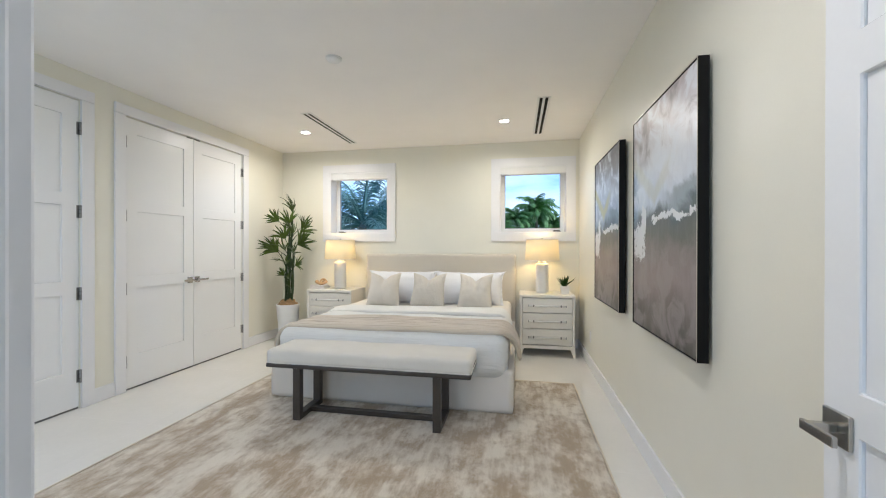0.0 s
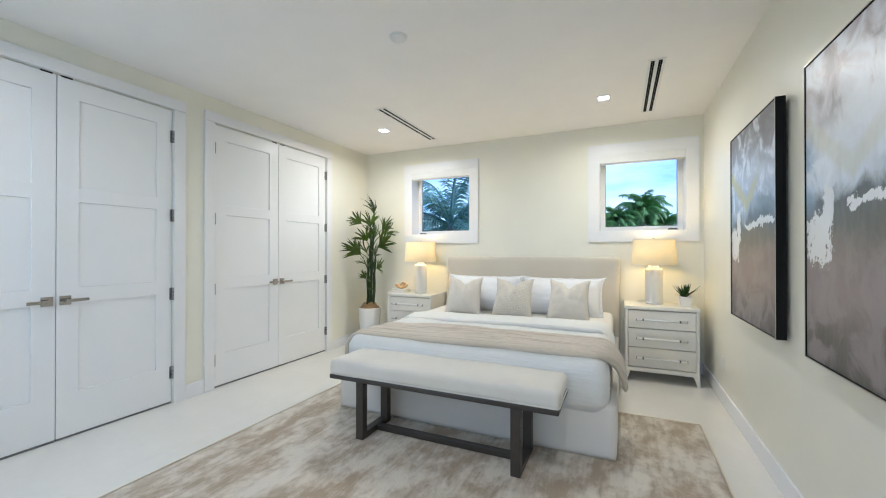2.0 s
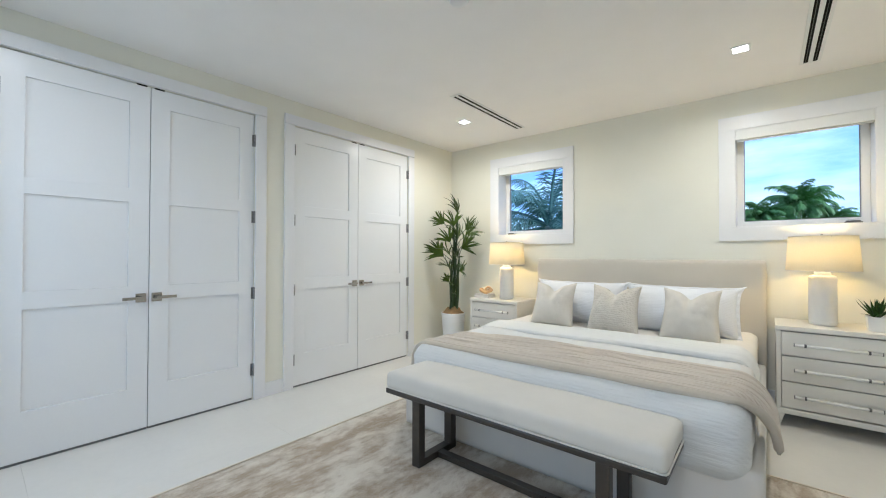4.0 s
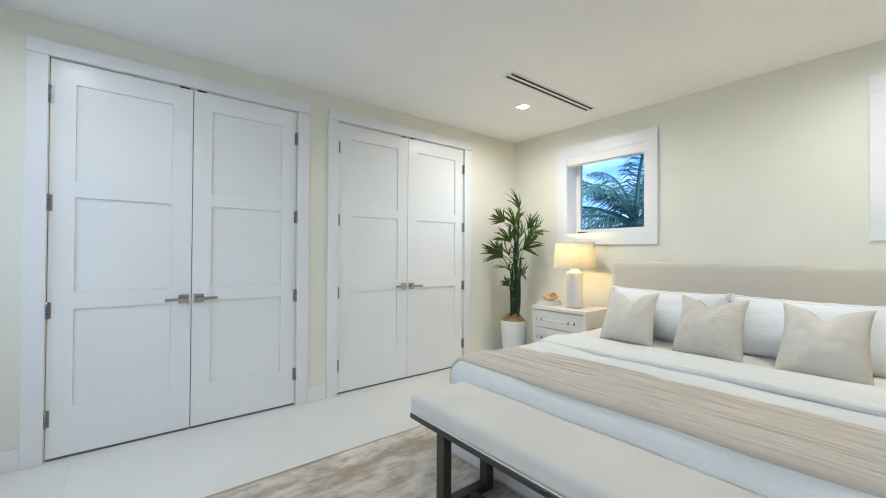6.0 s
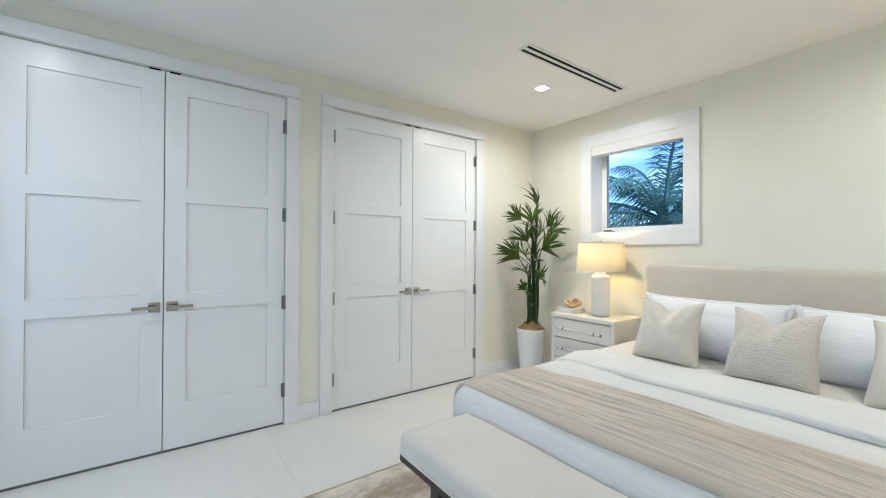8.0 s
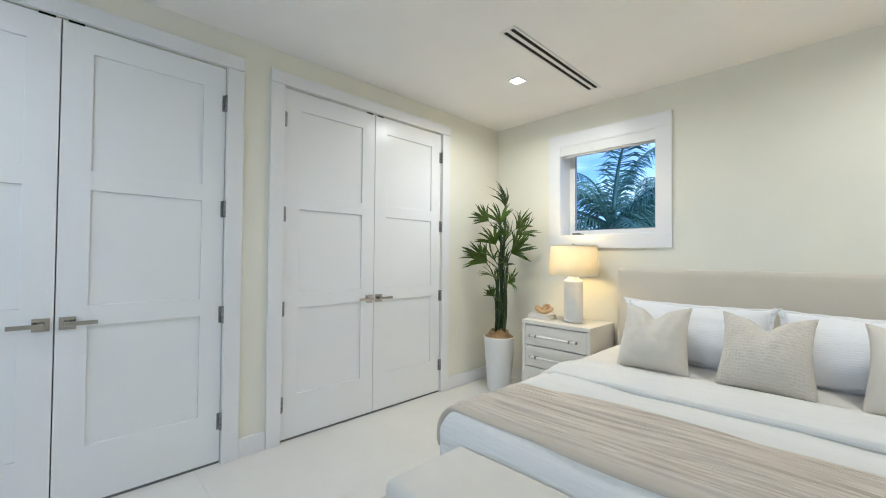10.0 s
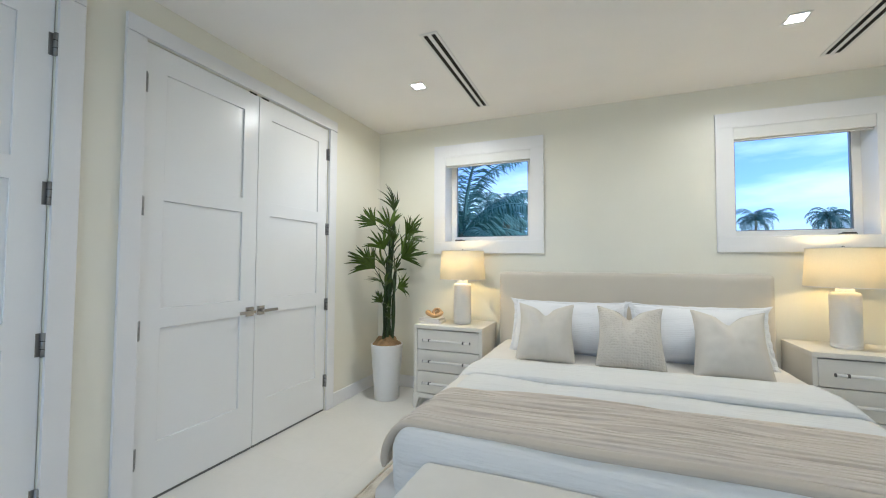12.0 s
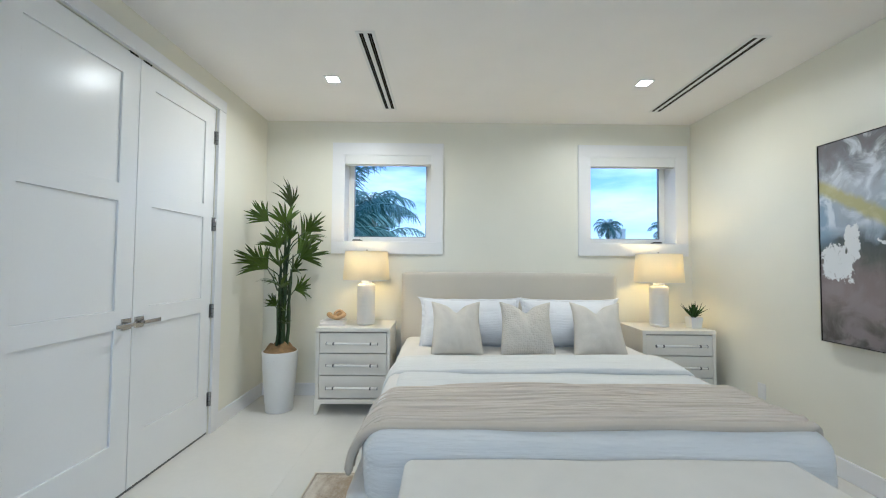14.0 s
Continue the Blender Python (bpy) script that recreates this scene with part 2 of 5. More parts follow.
def painting_material(name, seed, sky, ochre):
    """Cloudy abstract: u runs along the canvas, v up it, both 0 to 1."""
    m, n, l, b = shader(name)
    co = n.new("ShaderNodeTexCoord").outputs["Object"]
    mp = n.new("ShaderNodeMapping")
    mp.inputs["Location"].default_value = (seed, 0, 0)
    l.new(co, mp.inputs["Vector"])
    co2 = mp.outputs["Vector"]
    xyz = n.new("ShaderNodeSeparateXYZ")
    l.new(co, xyz.inputs[0])
    u = math_node(n, l, "MULTIPLY", xyz.outputs[1], -1 / 0.9)
    v0 = math_node(n, l, "MULTIPLY", xyz.outputs[2], 1 / 1.24)
    cloud = noise_node(n, l, co2, 3.2, 7, (1, 1.2, 1), 0.6, 0.4)
    streak = noise_node(n, l, co2, 9, 6, (1, 1.6, 0.5), 0.65, 0.2)
    fine = noise_node(n, l, co2, 45, 4, (1, 1, 0.5))
    mottle = noise_node(n, l, co2, 11, 8, (1, 1.1, 1), 0.72, 0.8)
    puff = noise_node(n, l, co2, 5.5, 5, (1, 1.1, 1.2), 0.55, 0.7)
    v = math_node(n, l, "MULTIPLY_ADD", math_node(n, l, "SUBTRACT", cloud, 0.5), 0.28, v0)
    ramp = n.new("ShaderNodeValToRGB")
    stops = ((0.0, (0.06, 0.056, 0.05)), (0.10, (0.12, 0.105, 0.095)), (0.24, (0.26, 0.21, 0.21)), (0.36, (0.21, 0.175, 0.17)), (0.43, (0.11, 0.115, 0.10)),
             (0.51, (0.085, 0.10, 0.10)), (0.56, sky[0]), (0.76, sky[1]), (0.97, sky[2]))
    while len(ramp.color_ramp.elements) < len(stops):
        ramp.color_ramp.elements.new(0.5)
    for e, (p, c) in zip(ramp.color_ramp.elements, stops):
        e.position, e.color = p, (*c, 1)
    l.new(v, ramp.inputs["Fac"])
    color = blend(n, l, smooth(n, l, streak, 0.40, 0.85), ramp.outputs["Color"], blend(n, l, 0.3, ramp.outputs["Color"], (0.36, 0.33, 0.35)))
    # a blue wash along one edge, darker patches in the upper cloud
    wash = math_node(n, l, "MULTIPLY", smooth(n, l, u, 0.16, 0.03), smooth(n, l, math_node(n, l, "ABSOLUTE", math_node(n, l, "SUBTRACT", v0, 0.62)), 0.18, 0.08))
    color = blend(n, l, math_node(n, l, "MULTIPLY", wash, 0.75), color, (0.24, 0.36, 0.50))
    patch = math_node(n, l, "MULTIPLY", smooth(n, l, v0, 0.70, 0.84), smooth(n, l, puff, 0.50, 0.36))
    color = blend(n, l, math_node(n, l, "MULTIPLY", patch, 0.65), color, (0.20, 0.175, 0.19))
    wisp = math_node(n, l, "MULTIPLY", smooth(n, l, v0, 0.54, 0.60), smooth(n, l, puff, 0.47, 0.62))
    color = blend(n, l, math_node(n, l, "MULTIPLY", wisp, 0.75), color, (0.80, 0.84, 0.90))
    hill = math_node(n, l, "MULTIPLY", smooth(n, l, u, 0.5, 0.75), smooth(n, l, math_node(n, l, "ABSOLUTE", math_node(n, l, "MULTIPLY_ADD", math_node(n, l, "SUBTRACT", cloud, 0.5), 0.25, math_node(n, l, "SUBTRACT", v0, 0.55))), 0.075, 0.04))
    color = blend(n, l, math_node(n, l, "MULTIPLY", hill, 0.55), color, (0.06, 0.105, 0.11))
    low = math_node(n, l, "MULTIPLY", smooth(n, l, v0, 0.44, 0.30), smooth(n, l, puff, 0.42, 0.60))
    color = blend(n, l, math_node(n, l, "MULTIPLY", low, 0.7), color, (0.30, 0.26, 0.265))
    # an ochre sweep that dips and rises across the sky
    dip = math_node(n, l, "ABSOLUTE", math_node(n, l, "SUBTRACT", u, 0.42))
    line = math_node(n, l, "SUBTRACT", v0, math_node(n, l, "MULTIPLY_ADD", dip, 0.45, 0.60))
    off = math_node(n, l, "ABSOLUTE", math_node(n, l, "MULTIPLY_ADD", math_node(n, l, "SUBTRACT", streak, 0.5), 0.06, line))
    sweep = math_node(n, l, "MULTIPLY", smooth(n, l, off, 0.055, 0.015), smooth(n, l, u, 0.75, 0.5))
    color = blend(n, l, math_node(n, l, "MULTIPLY", sweep, ochre), color, (0.50, 0.46, 0.17))
    # thick white splashes
    side = math_node(n, l, "MULTIPLY", smooth(n, l, math_node(n, l, "ABSOLUTE", math_node(n, l, "SUBTRACT", u, 0.13)), 0.24, 0.04), smooth(n, l, math_node(n, l, "ABSOLUTE", math_node(n, l, "SUBTRACT", v0, 0.40)), 0.18, 0.03))
    spike = math_node(n, l, "MULTIPLY", smooth(n, l, math_node(n, l, "ABSOLUTE", math_node(n, l, "SUBTRACT", u, 0.22)), 0.10, 0.02), smooth(n, l, math_node(n, l, "ABSOLUTE", math_node(n, l, "SUBTRACT", v0, 0.49)), 0.16, 0.05))
    drift = math_node(n, l, "MULTIPLY_ADD", math_node(n, l, "SUBTRACT", puff, 0.5), 0.10, v0)
    band = math_node(n, l, "MULTIPLY", smooth(n, l, u, 0.3, 0.42), smooth(n, l, math_node(n, l, "ABSOLUTE", math_node(n, l, "SUBTRACT", drift, 0.50)), 0.045, 0.0))
    mask = math_node(n, l, "MAXIMUM", math_node(n, l, "MAXIMUM", side, spike), band)
    rough_edge = math_node(n, l, "MULTIPLY_ADD", fine, 0.7, math_node(n, l, "MULTIPLY_ADD", mottle, 1.5, mask))
    flake = noise_node(n, l, co2, 26, 6, (1, 1, 1.5), 0.7, 0.6)
    white = smooth(n, l, math_node(n, l, "MULTIPLY_ADD", math_node(n, l, "SUBTRACT", flake, 0.5), 0.55, rough_edge), 1.80, 1.92)
    color = blend(n, l, white, color, (0.78, 0.79, 0.80))
    l.new(color, b.inputs["Base Color"])
    b.inputs["Roughness"].default_value, b.inputs["Specular IOR Level"].default_value = 0.36, 0.4
    bp = n.new("ShaderNodeBump")
    bp.inputs["Strength"].default_value, bp.inputs["Distance"].default_value = 0.4, 0.003
    l.new(math_node(n, l, "MULTIPLY_ADD", fine, 0.5, white), bp.inputs["Height"])
    l.new(bp.outputs["Normal"], b.inputs["Normal"])
    return m


def add_dots(m, scale, depth):
    """Raised woven dots over a fabric."""
    n, l = m.node_tree.nodes, m.node_tree.links
    b = n["Principled BSDF"]
    co, vo, bp = n.new("ShaderNodeTexCoord"), n.new("ShaderNodeTexVoronoi"), n.new("ShaderNodeBump")
    vo.inputs["Scale"].default_value, vo.inputs["Randomness"].default_value = scale, 0.45
    l.new(co.outputs["Object"], vo.inputs["Vector"])
    bp.inputs["Strength"].default_value, bp.inputs["Distance"].default_value = 0.8, depth
    bp.invert = True
    l.new(vo.outputs["Distance"], bp.inputs["Height"])
    l.new(b.inputs["Normal"].links[0].from_socket, bp.inputs["Normal"])
    l.new(bp.outputs["Normal"], b.inputs["Normal"])


def add_ribs(m, way, scale, depth, distortion=3.0, stretch=(1, 1, 1)):
    """Fine irregular ribs woven or creased into a fabric."""
    n, l = m.node_tree.nodes, m.node_tree.links
    b = n["Principled BSDF"]
    co, mp, wave, bp = n.new("ShaderNodeTexCoord"), n.new("ShaderNodeMapping"), n.new("ShaderNodeTexWave"), n.new("ShaderNodeBump")
    mp.inputs["Scale"].default_value = stretch
    wave.bands_direction = way
    wave.inputs["Scale"].default_value, wave.inputs["Distortion"].default_value = scale, distortion
    wave.inputs["Detail"].default_value, wave.inputs["Detail Scale"].default_value = 2.5, 0.35
    l.new(co.outputs["Object"], mp.inputs["Vector"])
    l.new(mp.outputs["Vector"], wave.inputs["Vector"])
    bp.inputs["Strength"].default_value, bp.inputs["Distance"].default_value = 1.0, depth
    l.new(wave.outputs["Fac"], bp.inputs["Height"])
    l.new(b.inputs["Normal"].links[0].from_socket, bp.inputs["Normal"])
    l.new(bp.outputs["Normal"], b.inputs["Normal"])


add_dots(DOTTED, 62, 0.006)
add_ribs(THROW, "Y", 20, 0.0026, 5.0, (0.12, 1, 0.3))
add_ribs(DUVET, "DIAGONAL", 24, 0.0005, 4.0, (0.03, 1, 1))
add_ribs(SHAM, "Z", 24, 0.0006, 2.0, (0.1, 1, 1))
GLASS, SHADE, RUG = glass_material(), shade_material(), rug_material()
BULB = glow_material("downlight_lens", (1.0, 0.96, 0.90), 30.0)


# ---- mesh helpers ----
def thing(name, loc=(0, 0, 0), label="", category="", group="", kind=""):
    ob = new(name)
    ob.location = loc
    ob.empty_display_size = 0.1
    return tagged(ob, label, category, group, kind)


def link(name, bm, material, parent=None, label="", soft=False):
    me = bpy.data.meshes.new(name)
    bm.normal_update()
    bm.to_mesh(me)
    bm.free()
    me.materials.append(material)
    if soft:
        me.polygons.foreach_set("use_smooth", [True] * len(me.polygons))
    ob = new(name, me)
    if parent is not None:
        ob.parent = parent
    return tagged(ob, label)


def part(name, bm, material, parent, label="", soft=False):
    return link(name, bm, material, parent, label, soft)


def box(x0, y0, z0, x1, y1, z1, bevel=0.0, seg=2, bm=None):
    bm = bm or bmesh.new()
    made = bmesh.ops.create_cube(bm, size=1)["verts"]
    for v in made:
        v.co = Vector(((x0 + x1) / 2 + v.co.x * (x1 - x0), (y0 + y1) / 2 + v.co.y * (y1 - y0), (z0 + z1) / 2 + v.co.z * (z1 - z0)))
    if bevel:
        edges = list({e for v in made for e in v.link_edges})
        bmesh.ops.bevel(bm, geom=edges, offset=bevel, segments=seg, profile=0.5, affect="EDGES")
    return bm


def soft_box(lo, hi, r, cuts=(12, 12, 4), puff=0.0, scale=4.0, rib=None):
    """A box with well rounded edges, r wide, and gentle lumps."""
    bm = bmesh.new()
    lo, hi = Vector(lo), Vector(hi)
    index = {}

    def vert(i, j, k):
        key = (i, j, k)
        if key not in index:
            p = Vector([lo[a] + (hi[a] - lo[a]) * q / cuts[a] for a, q in enumerate(key)])
            inner = Vector([min(max(p[a], lo[a] + r), hi[a] - r) for a in range(3)])
            d = p - inner
            n = d.normalized() if d.length > 1e-9 else Vector((0, 0, 0))
            # even spacing round the corner
            p = inner + n * (r if d.length > 1e-9 else 0)
            if puff:
                p += n * puff * noise.noise(p * scale)
            if rib:
                p += n * rib(p)
            index[key] = bm.verts.new(p)
        return index[key]

    for a in range(3):
        b, c = (a + 1) % 3, (a + 2) % 3
        for end in (0, cuts[a]):
            for i in range(cuts[b]):
                for j in range(cuts[c]):
                    quad = []
                    for di, dj in ((0, 0), (1, 0), (1, 1), (0, 1)):
                        key = [0, 0, 0]
                        key[a], key[b], key[c] = end, i + di, j + dj
                        quad.append(vert(*key))
                    bm.faces.new(quad if end else quad[::-1])
    return bm


def panel_grid(us, vs, solid, depth, put, bevel=0.0):
    """A plate cut into cells; solid(i, j) says which stay. put(u, v, d) gives the place."""
    bm, index = bmesh.new(), {}

    def vert(i, j, d):
        if (i, j, d) not in index:
            index[i, j, d] = bm.verts.new(put(us[i], vs[j], d))
        return index[i, j, d]

    nu, nv = len(us) - 1, len(vs) - 1
    ok = lambda i, j: 0 <= i < nu and 0 <= j < nv and solid(i, j)  # noqa: E731
    for i in range(nu):
        for j in range(nv):
            if not ok(i, j):
                continue
            for d in (0, depth):
                bm.faces.new([vert(i, j, d), vert(i + 1, j, d), vert(i + 1, j + 1, d), vert(i, j + 1, d)])
            for (di, dj), (a, b) in (((-1, 0), ((i, j), (i, j + 1))), ((1, 0), ((i + 1, j), (i + 1, j + 1))), ((0, -1), ((i, j), (i + 1, j))), ((0, 1), ((i, j + 1), (i + 1, j + 1)))):
                if not ok(i + di, j + dj):
                    bm.faces.new([vert(*a, 0), vert(*b, 0), vert(*b, depth), vert(*a, depth)])
    bmesh.ops.recalc_face_normals(bm, faces=bm.faces)
    if bevel:
        bm.normal_update()
        sharp = [e for e in bm.edges if len(e.link_faces) == 2 and e.calc_face_angle() > 0.5]
        bmesh.ops.bevel(bm, geom=sharp, offset=bevel, segments=1, affect="EDGES")
    return bm


def wall_with_holes(lo, hi, z0, z1, holes, depth, put):
    us = sorted({lo, hi, *(h[0] for h in holes), *(h[1] for h in holes)})
    vs = sorted({z0, z1, *(h[2] for h in holes), *(h[3] for h in holes)})

    def solid(i, j):
        u, v = (us[i] + us[i + 1]) / 2, (vs[j] + vs[j + 1]) / 2
        return not any(h[0] < u < h[1] and h[2] < v < h[3] for h in holes)

    return panel_grid(us, vs, solid, depth, put)


def lathe(profile, steps=40, loc=(0, 0, 0), bm=None, caps=True):
    bm = bm or bmesh.new()
    rings = [[bm.verts.new((loc[0] + r * math.cos(k * math.tau / steps), loc[1] + r * math.sin(k * math.tau / steps), loc[2] + z)) for k in range(steps)] for r, z in profile]
    for a, b in zip(rings, rings[1:]):
        for k in range(steps):
            bm.faces.new((a[k], a[(k + 1) % steps], b[(k + 1) % steps], b[k]))
    if caps:
        bm.faces.new(rings[0][::-1])
        bm.faces.new(rings[-1])
    return bm


def tube(points, radius, steps=8, bm=None, closed=False):
    """A round bar along points; radius may vary along it."""
    bm = bm or bmesh.new()
    pts = [Vector(p) for p in points]
    rad = radius if callable(radius) else (lambda q: radius)
    n, rings, up = len(pts), [], Vector((0.13, 0.21, 1))
    for k, p in enumerate(pts):
        a, b = (pts[k - 1], pts[(k + 1) % n]) if closed else (pts[max(k - 1, 0)], pts[min(k + 1, n - 1)])
        ahead = (b - a).normalized()
        side = ahead.cross(up)
        side = side.normalized() if side.length > 1e-3 else Vector((1, 0, 0))
        top = side.cross(ahead)
        up = top
        r = rad(k / (n - 1))
        rings.append([bm.verts.new(p + r * (math.cos(q * math.tau / steps) * side + math.sin(q * math.tau / steps) * top)) for q in range(steps)])
    for k in range(n if closed else n - 1):
        a, b = rings[k], rings[(k + 1) % n]
        for q in range(steps):
            bm.faces.new((a[q], a[(q + 1) % steps], b[(q + 1) % steps], b[q]))
    if not closed:
        bm.faces.new(rings[0][::-1])
        bm.faces.new(rings[-1])
    bmesh.ops.recalc_face_normals(bm, faces=bm.faces)
    return bm


def sheet(fn, nu, nv, thick):
    """A cloth of some thickness: fn(u, v) gives its upper side."""
    bm = bmesh.new()
    top = [[Vector(fn(i / nu, j / nv)) for j in range(nv + 1)] for i in range(nu + 1)]
    up, down = [], []
    for i in range(nu + 1):
        ru, rd = [], []
        for j in range(nv + 1):
            du = top[min(i + 1, nu)][j] - top[max(i - 1, 0)][j]
            dv = top[i][min(j + 1, nv)] - top[i][max(j - 1, 0)]
            n = du.cross(dv).normalized()
            edge = min(i, nu - i, 1.0 * j, nv - j)
            t = thick * (0.35 if edge == 0 else 1.0)
            ru.append(bm.verts.new(top[i][j] - n * (thick - t) / 2))
            rd.append(bm.verts.new(top[i][j] - n * (thick + t) / 2))
        up.append(ru), down.append(rd)
    for i in range(nu):
        for j in range(nv):
            bm.faces.new((up[i][j], up[i + 1][j], up[i + 1][j + 1], up[i][j + 1]))
            bm.faces.new((down[i][j], down[i][j + 1], down[i + 1][j + 1], down[i + 1][j]))
    for i in range(nu):
        bm.faces.new((up[i][0], down[i][0], down[i + 1][0], up[i + 1][0]))
        bm.faces.new((up[i + 1][nv], down[i + 1][nv], down[i][nv], up[i][nv]))
    for j in range(nv):
        bm.faces.new((up[0][j + 1], down[0][j + 1], down[0][j], up[0][j]))
        bm.faces.new((up[nu][j], down[nu][j], down[nu][j + 1], up[nu][j + 1]))
    bmesh.ops.recalc_face_normals(bm, faces=bm.faces)
    return bm


# ---- structure ----
XW, XE, YN, YS, ZC = -3.405, 0.78, 5.28, 0.17, 2.675  # closet wall, picture wall, window wall, door wall, ceiling
CLOSETS = [(1.071, 2.548), (2.912, 4.414)]
DOOR_TOP = 2.440
WINDOWS = [(-2.752, -1.666), (-0.338, 0.738)]  # outer edges of the casings
WZ0, WZ1, CASE = 1.368, 2.458, 0.115
WALL_N = 0.25

holes = [(a + CASE, b - CASE, WZ0 + CASE, WZ1 - CASE) for a, b in WINDOWS]
tagged(link("wall_north", wall_with_holes(XW - 0.12, XE + 0.12, 0, ZC + 0.1, holes, WALL_N, lambda u, v, d: (u, YN + d, v)), WALL), "cream painted wall with two square windows", "wall", kind="structure")
holes = [(a, b, 0.0, DOOR_TOP + 0.006) for a, b in CLOSETS]
tagged(link("wall_west", wall_with_holes(YS - 0.14, YN, 0, ZC + 0.1, holes, 0.12, lambda u, v, d: (XW - d, u, v)), WALL), "cream painted wall with two closets", "wall", kind="structure")
tagged(link("wall_east", box(XE, YS - 0.14, 0, XE + 0.12, YN, ZC + 0.1), WALL), "cream painted wall hung with two paintings", "wall", kind="structure")
holes = [(-0.235, 0.672, 0.0, 2.47), (-3.15, -1.45, 0.7, 2.2)]
tagged(link("wall_south", wall_with_holes(XW, XE, 0, ZC + 0.1, holes, 0.14, lambda u, v, d: (u, YS - d, v)), WALL), "cream painted wall with the doorway", "wall", kind="structure")
tagged(link("ceiling", box(XW, YS, ZC, XE, YN, ZC + 0.1), CEIL), "plain white painted ceiling", "ceiling", kind="structure")
# the hall behind the doorway, closed but for its end window
tagged(link("hall_ceiling", box(-1.6, -2.0, ZC, 1.6, 0.03, ZC + 0.1), CEIL), "plain white hall ceiling", "ceiling", kind="structure")
tagged(link("hall_wall_west", box(-1.72, -2.0, 0, -1.6, 0.03, ZC + 0.1), WALL), "plain cream hall wall", "wall", kind="structure")
tagged(link("hall_wall_east", box(1.6, -2.0, 0, 1.72, 0.03, ZC + 0.1), WALL), "plain cream hall wall", "wall", kind="structure")
tagged(link("hall_wall_north", box(XE + 0.12, 0.03, 0, 1.72, 0.17, ZC + 0.1), WALL), "plain cream hall wall", "wall", kind="structure")
tagged(link("hall_wall_south", wall_with_holes(-1.72, 1.72, 0, ZC + 0.1, [(-0.7, 0.7, 0.6, 2.2)], 0.14, lambda u, v, d: (u, -2.0 - d, v)), WALL), "plain cream hall wall with a window", "wall", kind="structure")
tagged(link("closet_back", box(-4.12, 0.03, 0, -4.0, YN, ZC + 0.1), WALL), "plain closet back wall", "wall", kind="structure")
tagged(link("closet_ceiling", box(-4.0, 0.03, 2.55, XW - 0.12, YN, 2.65), CEIL), "plain closet ceiling", "ceiling", kind="structure")
for y in (0.03, 2.68, 5.16):
    tagged(link("closet_divider", box(-4.0, y, 0, XW - 0.12, y + 0.1, 2.55), WALL), "plain closet side wall", "wall", kind="structure")

tagged(link("hall_floor", box(-1.72, -2.14, -0.12, 1.72, 0.03, -0.004), GROUT), "pale cream porcelain hall floor", "floor", kind="structure")
floor = tagged(link("floor", box(-4.12, 0.03, -0.12, XE + 0.12, YN, -0.004), GROUT), "pale cream large-format porcelain tile floor", "floor", kind="structure")

BASE_H, BASE_T = 0.118, 0.016


def board(name, x0, y0, x1, y1):
    """A baseboard with an eased top edge."""
    bm = box(x0, y0, 0, x1, y1, BASE_H, 0.004, 2)
    return tagged(link(name, bm, TRIM), "white painted wooden baseboard", "baseboard", kind="structure")


board("baseboard", XW, YN - BASE_T, XE, YN)
board("baseboard", XE - BASE_T, YS, XE, YN - BASE_T)
for a, b in ((YS, 0.974), (2.645, 2.811), (4.515, YN - BASE_T)):
    board("baseboard", XW, a, XW + BASE_T, b)
board("baseboard", XW + BASE_T, YS, -0.34, YS + BASE_T)


def casing(name, sides, label):
    """Flat painted boards round an opening, each its own piece."""
    root = thing(name, (0, 0, 0), label, "trim", kind="structure")
    for piece, b in sides:
        part(piece, box(*b, 0.0025, 2), TRIM, root)
    return root


for n, (a, b) in enumerate(CLOSETS, 1):
    w, f = 0.098, XW + 0.02
    casing(f"trim_{n}", [("side_casing", (XW, a - w, 0, f, a - 0.003, DOOR_TOP + 0.006)), ("side_casing", (XW, b + 0.003, 0, f, b + w, DOOR_TOP + 0.006)),
                         ("head_casing", (XW, a - w, DOOR_TOP + 0.008, f + 0.001, b + w, DOOR_TOP + 0.096))], "white painted flat casing round closet doors")
    casing(f"door_frame_{n}", [("stop", (XW - 0.115, a, 0, XW - 0.055, a + 0.012, DOOR_TOP - 0.01)), ("stop", (XW - 0.115, b - 0.012, 0, XW - 0.055, b, DOOR_TOP - 0.01)),
                               ("stop", (XW - 0.115, a, DOOR_TOP - 0.008, XW - 0.055, b, DOOR_TOP + 0.004))], "white painted closet door stops")


def lever(parent, at, out, along, rose=0.031, stand=0.047, reach=0.112):
    """A square rose with a flat lever; out: off the door, along: the way the lever points."""
    o, a, z = Vector(out), Vector(along), Vector((0, 0, 1))

    def block(lo, hi, bevel):
        pts = [Vector(at) + o * p[0] + a * p[1] + z * p[2] for p in (lo, hi)]
        return box(*[min(pts[0][k], pts[1][k]) for k in range(3)], *[max(pts[0][k], pts[1][k]) for k in range(3)], bevel, 2)

    handle = part("door_handle", block((0, -rose, -rose), (0.009, rose, rose), 0.0015), STEEL, parent, "brushed nickel square rose and flat lever")
    part("spindle", block((0.009, -0.009, -0.009), (stand - 0.001, 0.009, 0.009), 0.003), STEEL, handle)
    part("lever", block((stand - 0.005, -0.013, -0.0105), (stand + 0.005, reach, 0.0105), 0.002), STEEL, handle)
    return handle


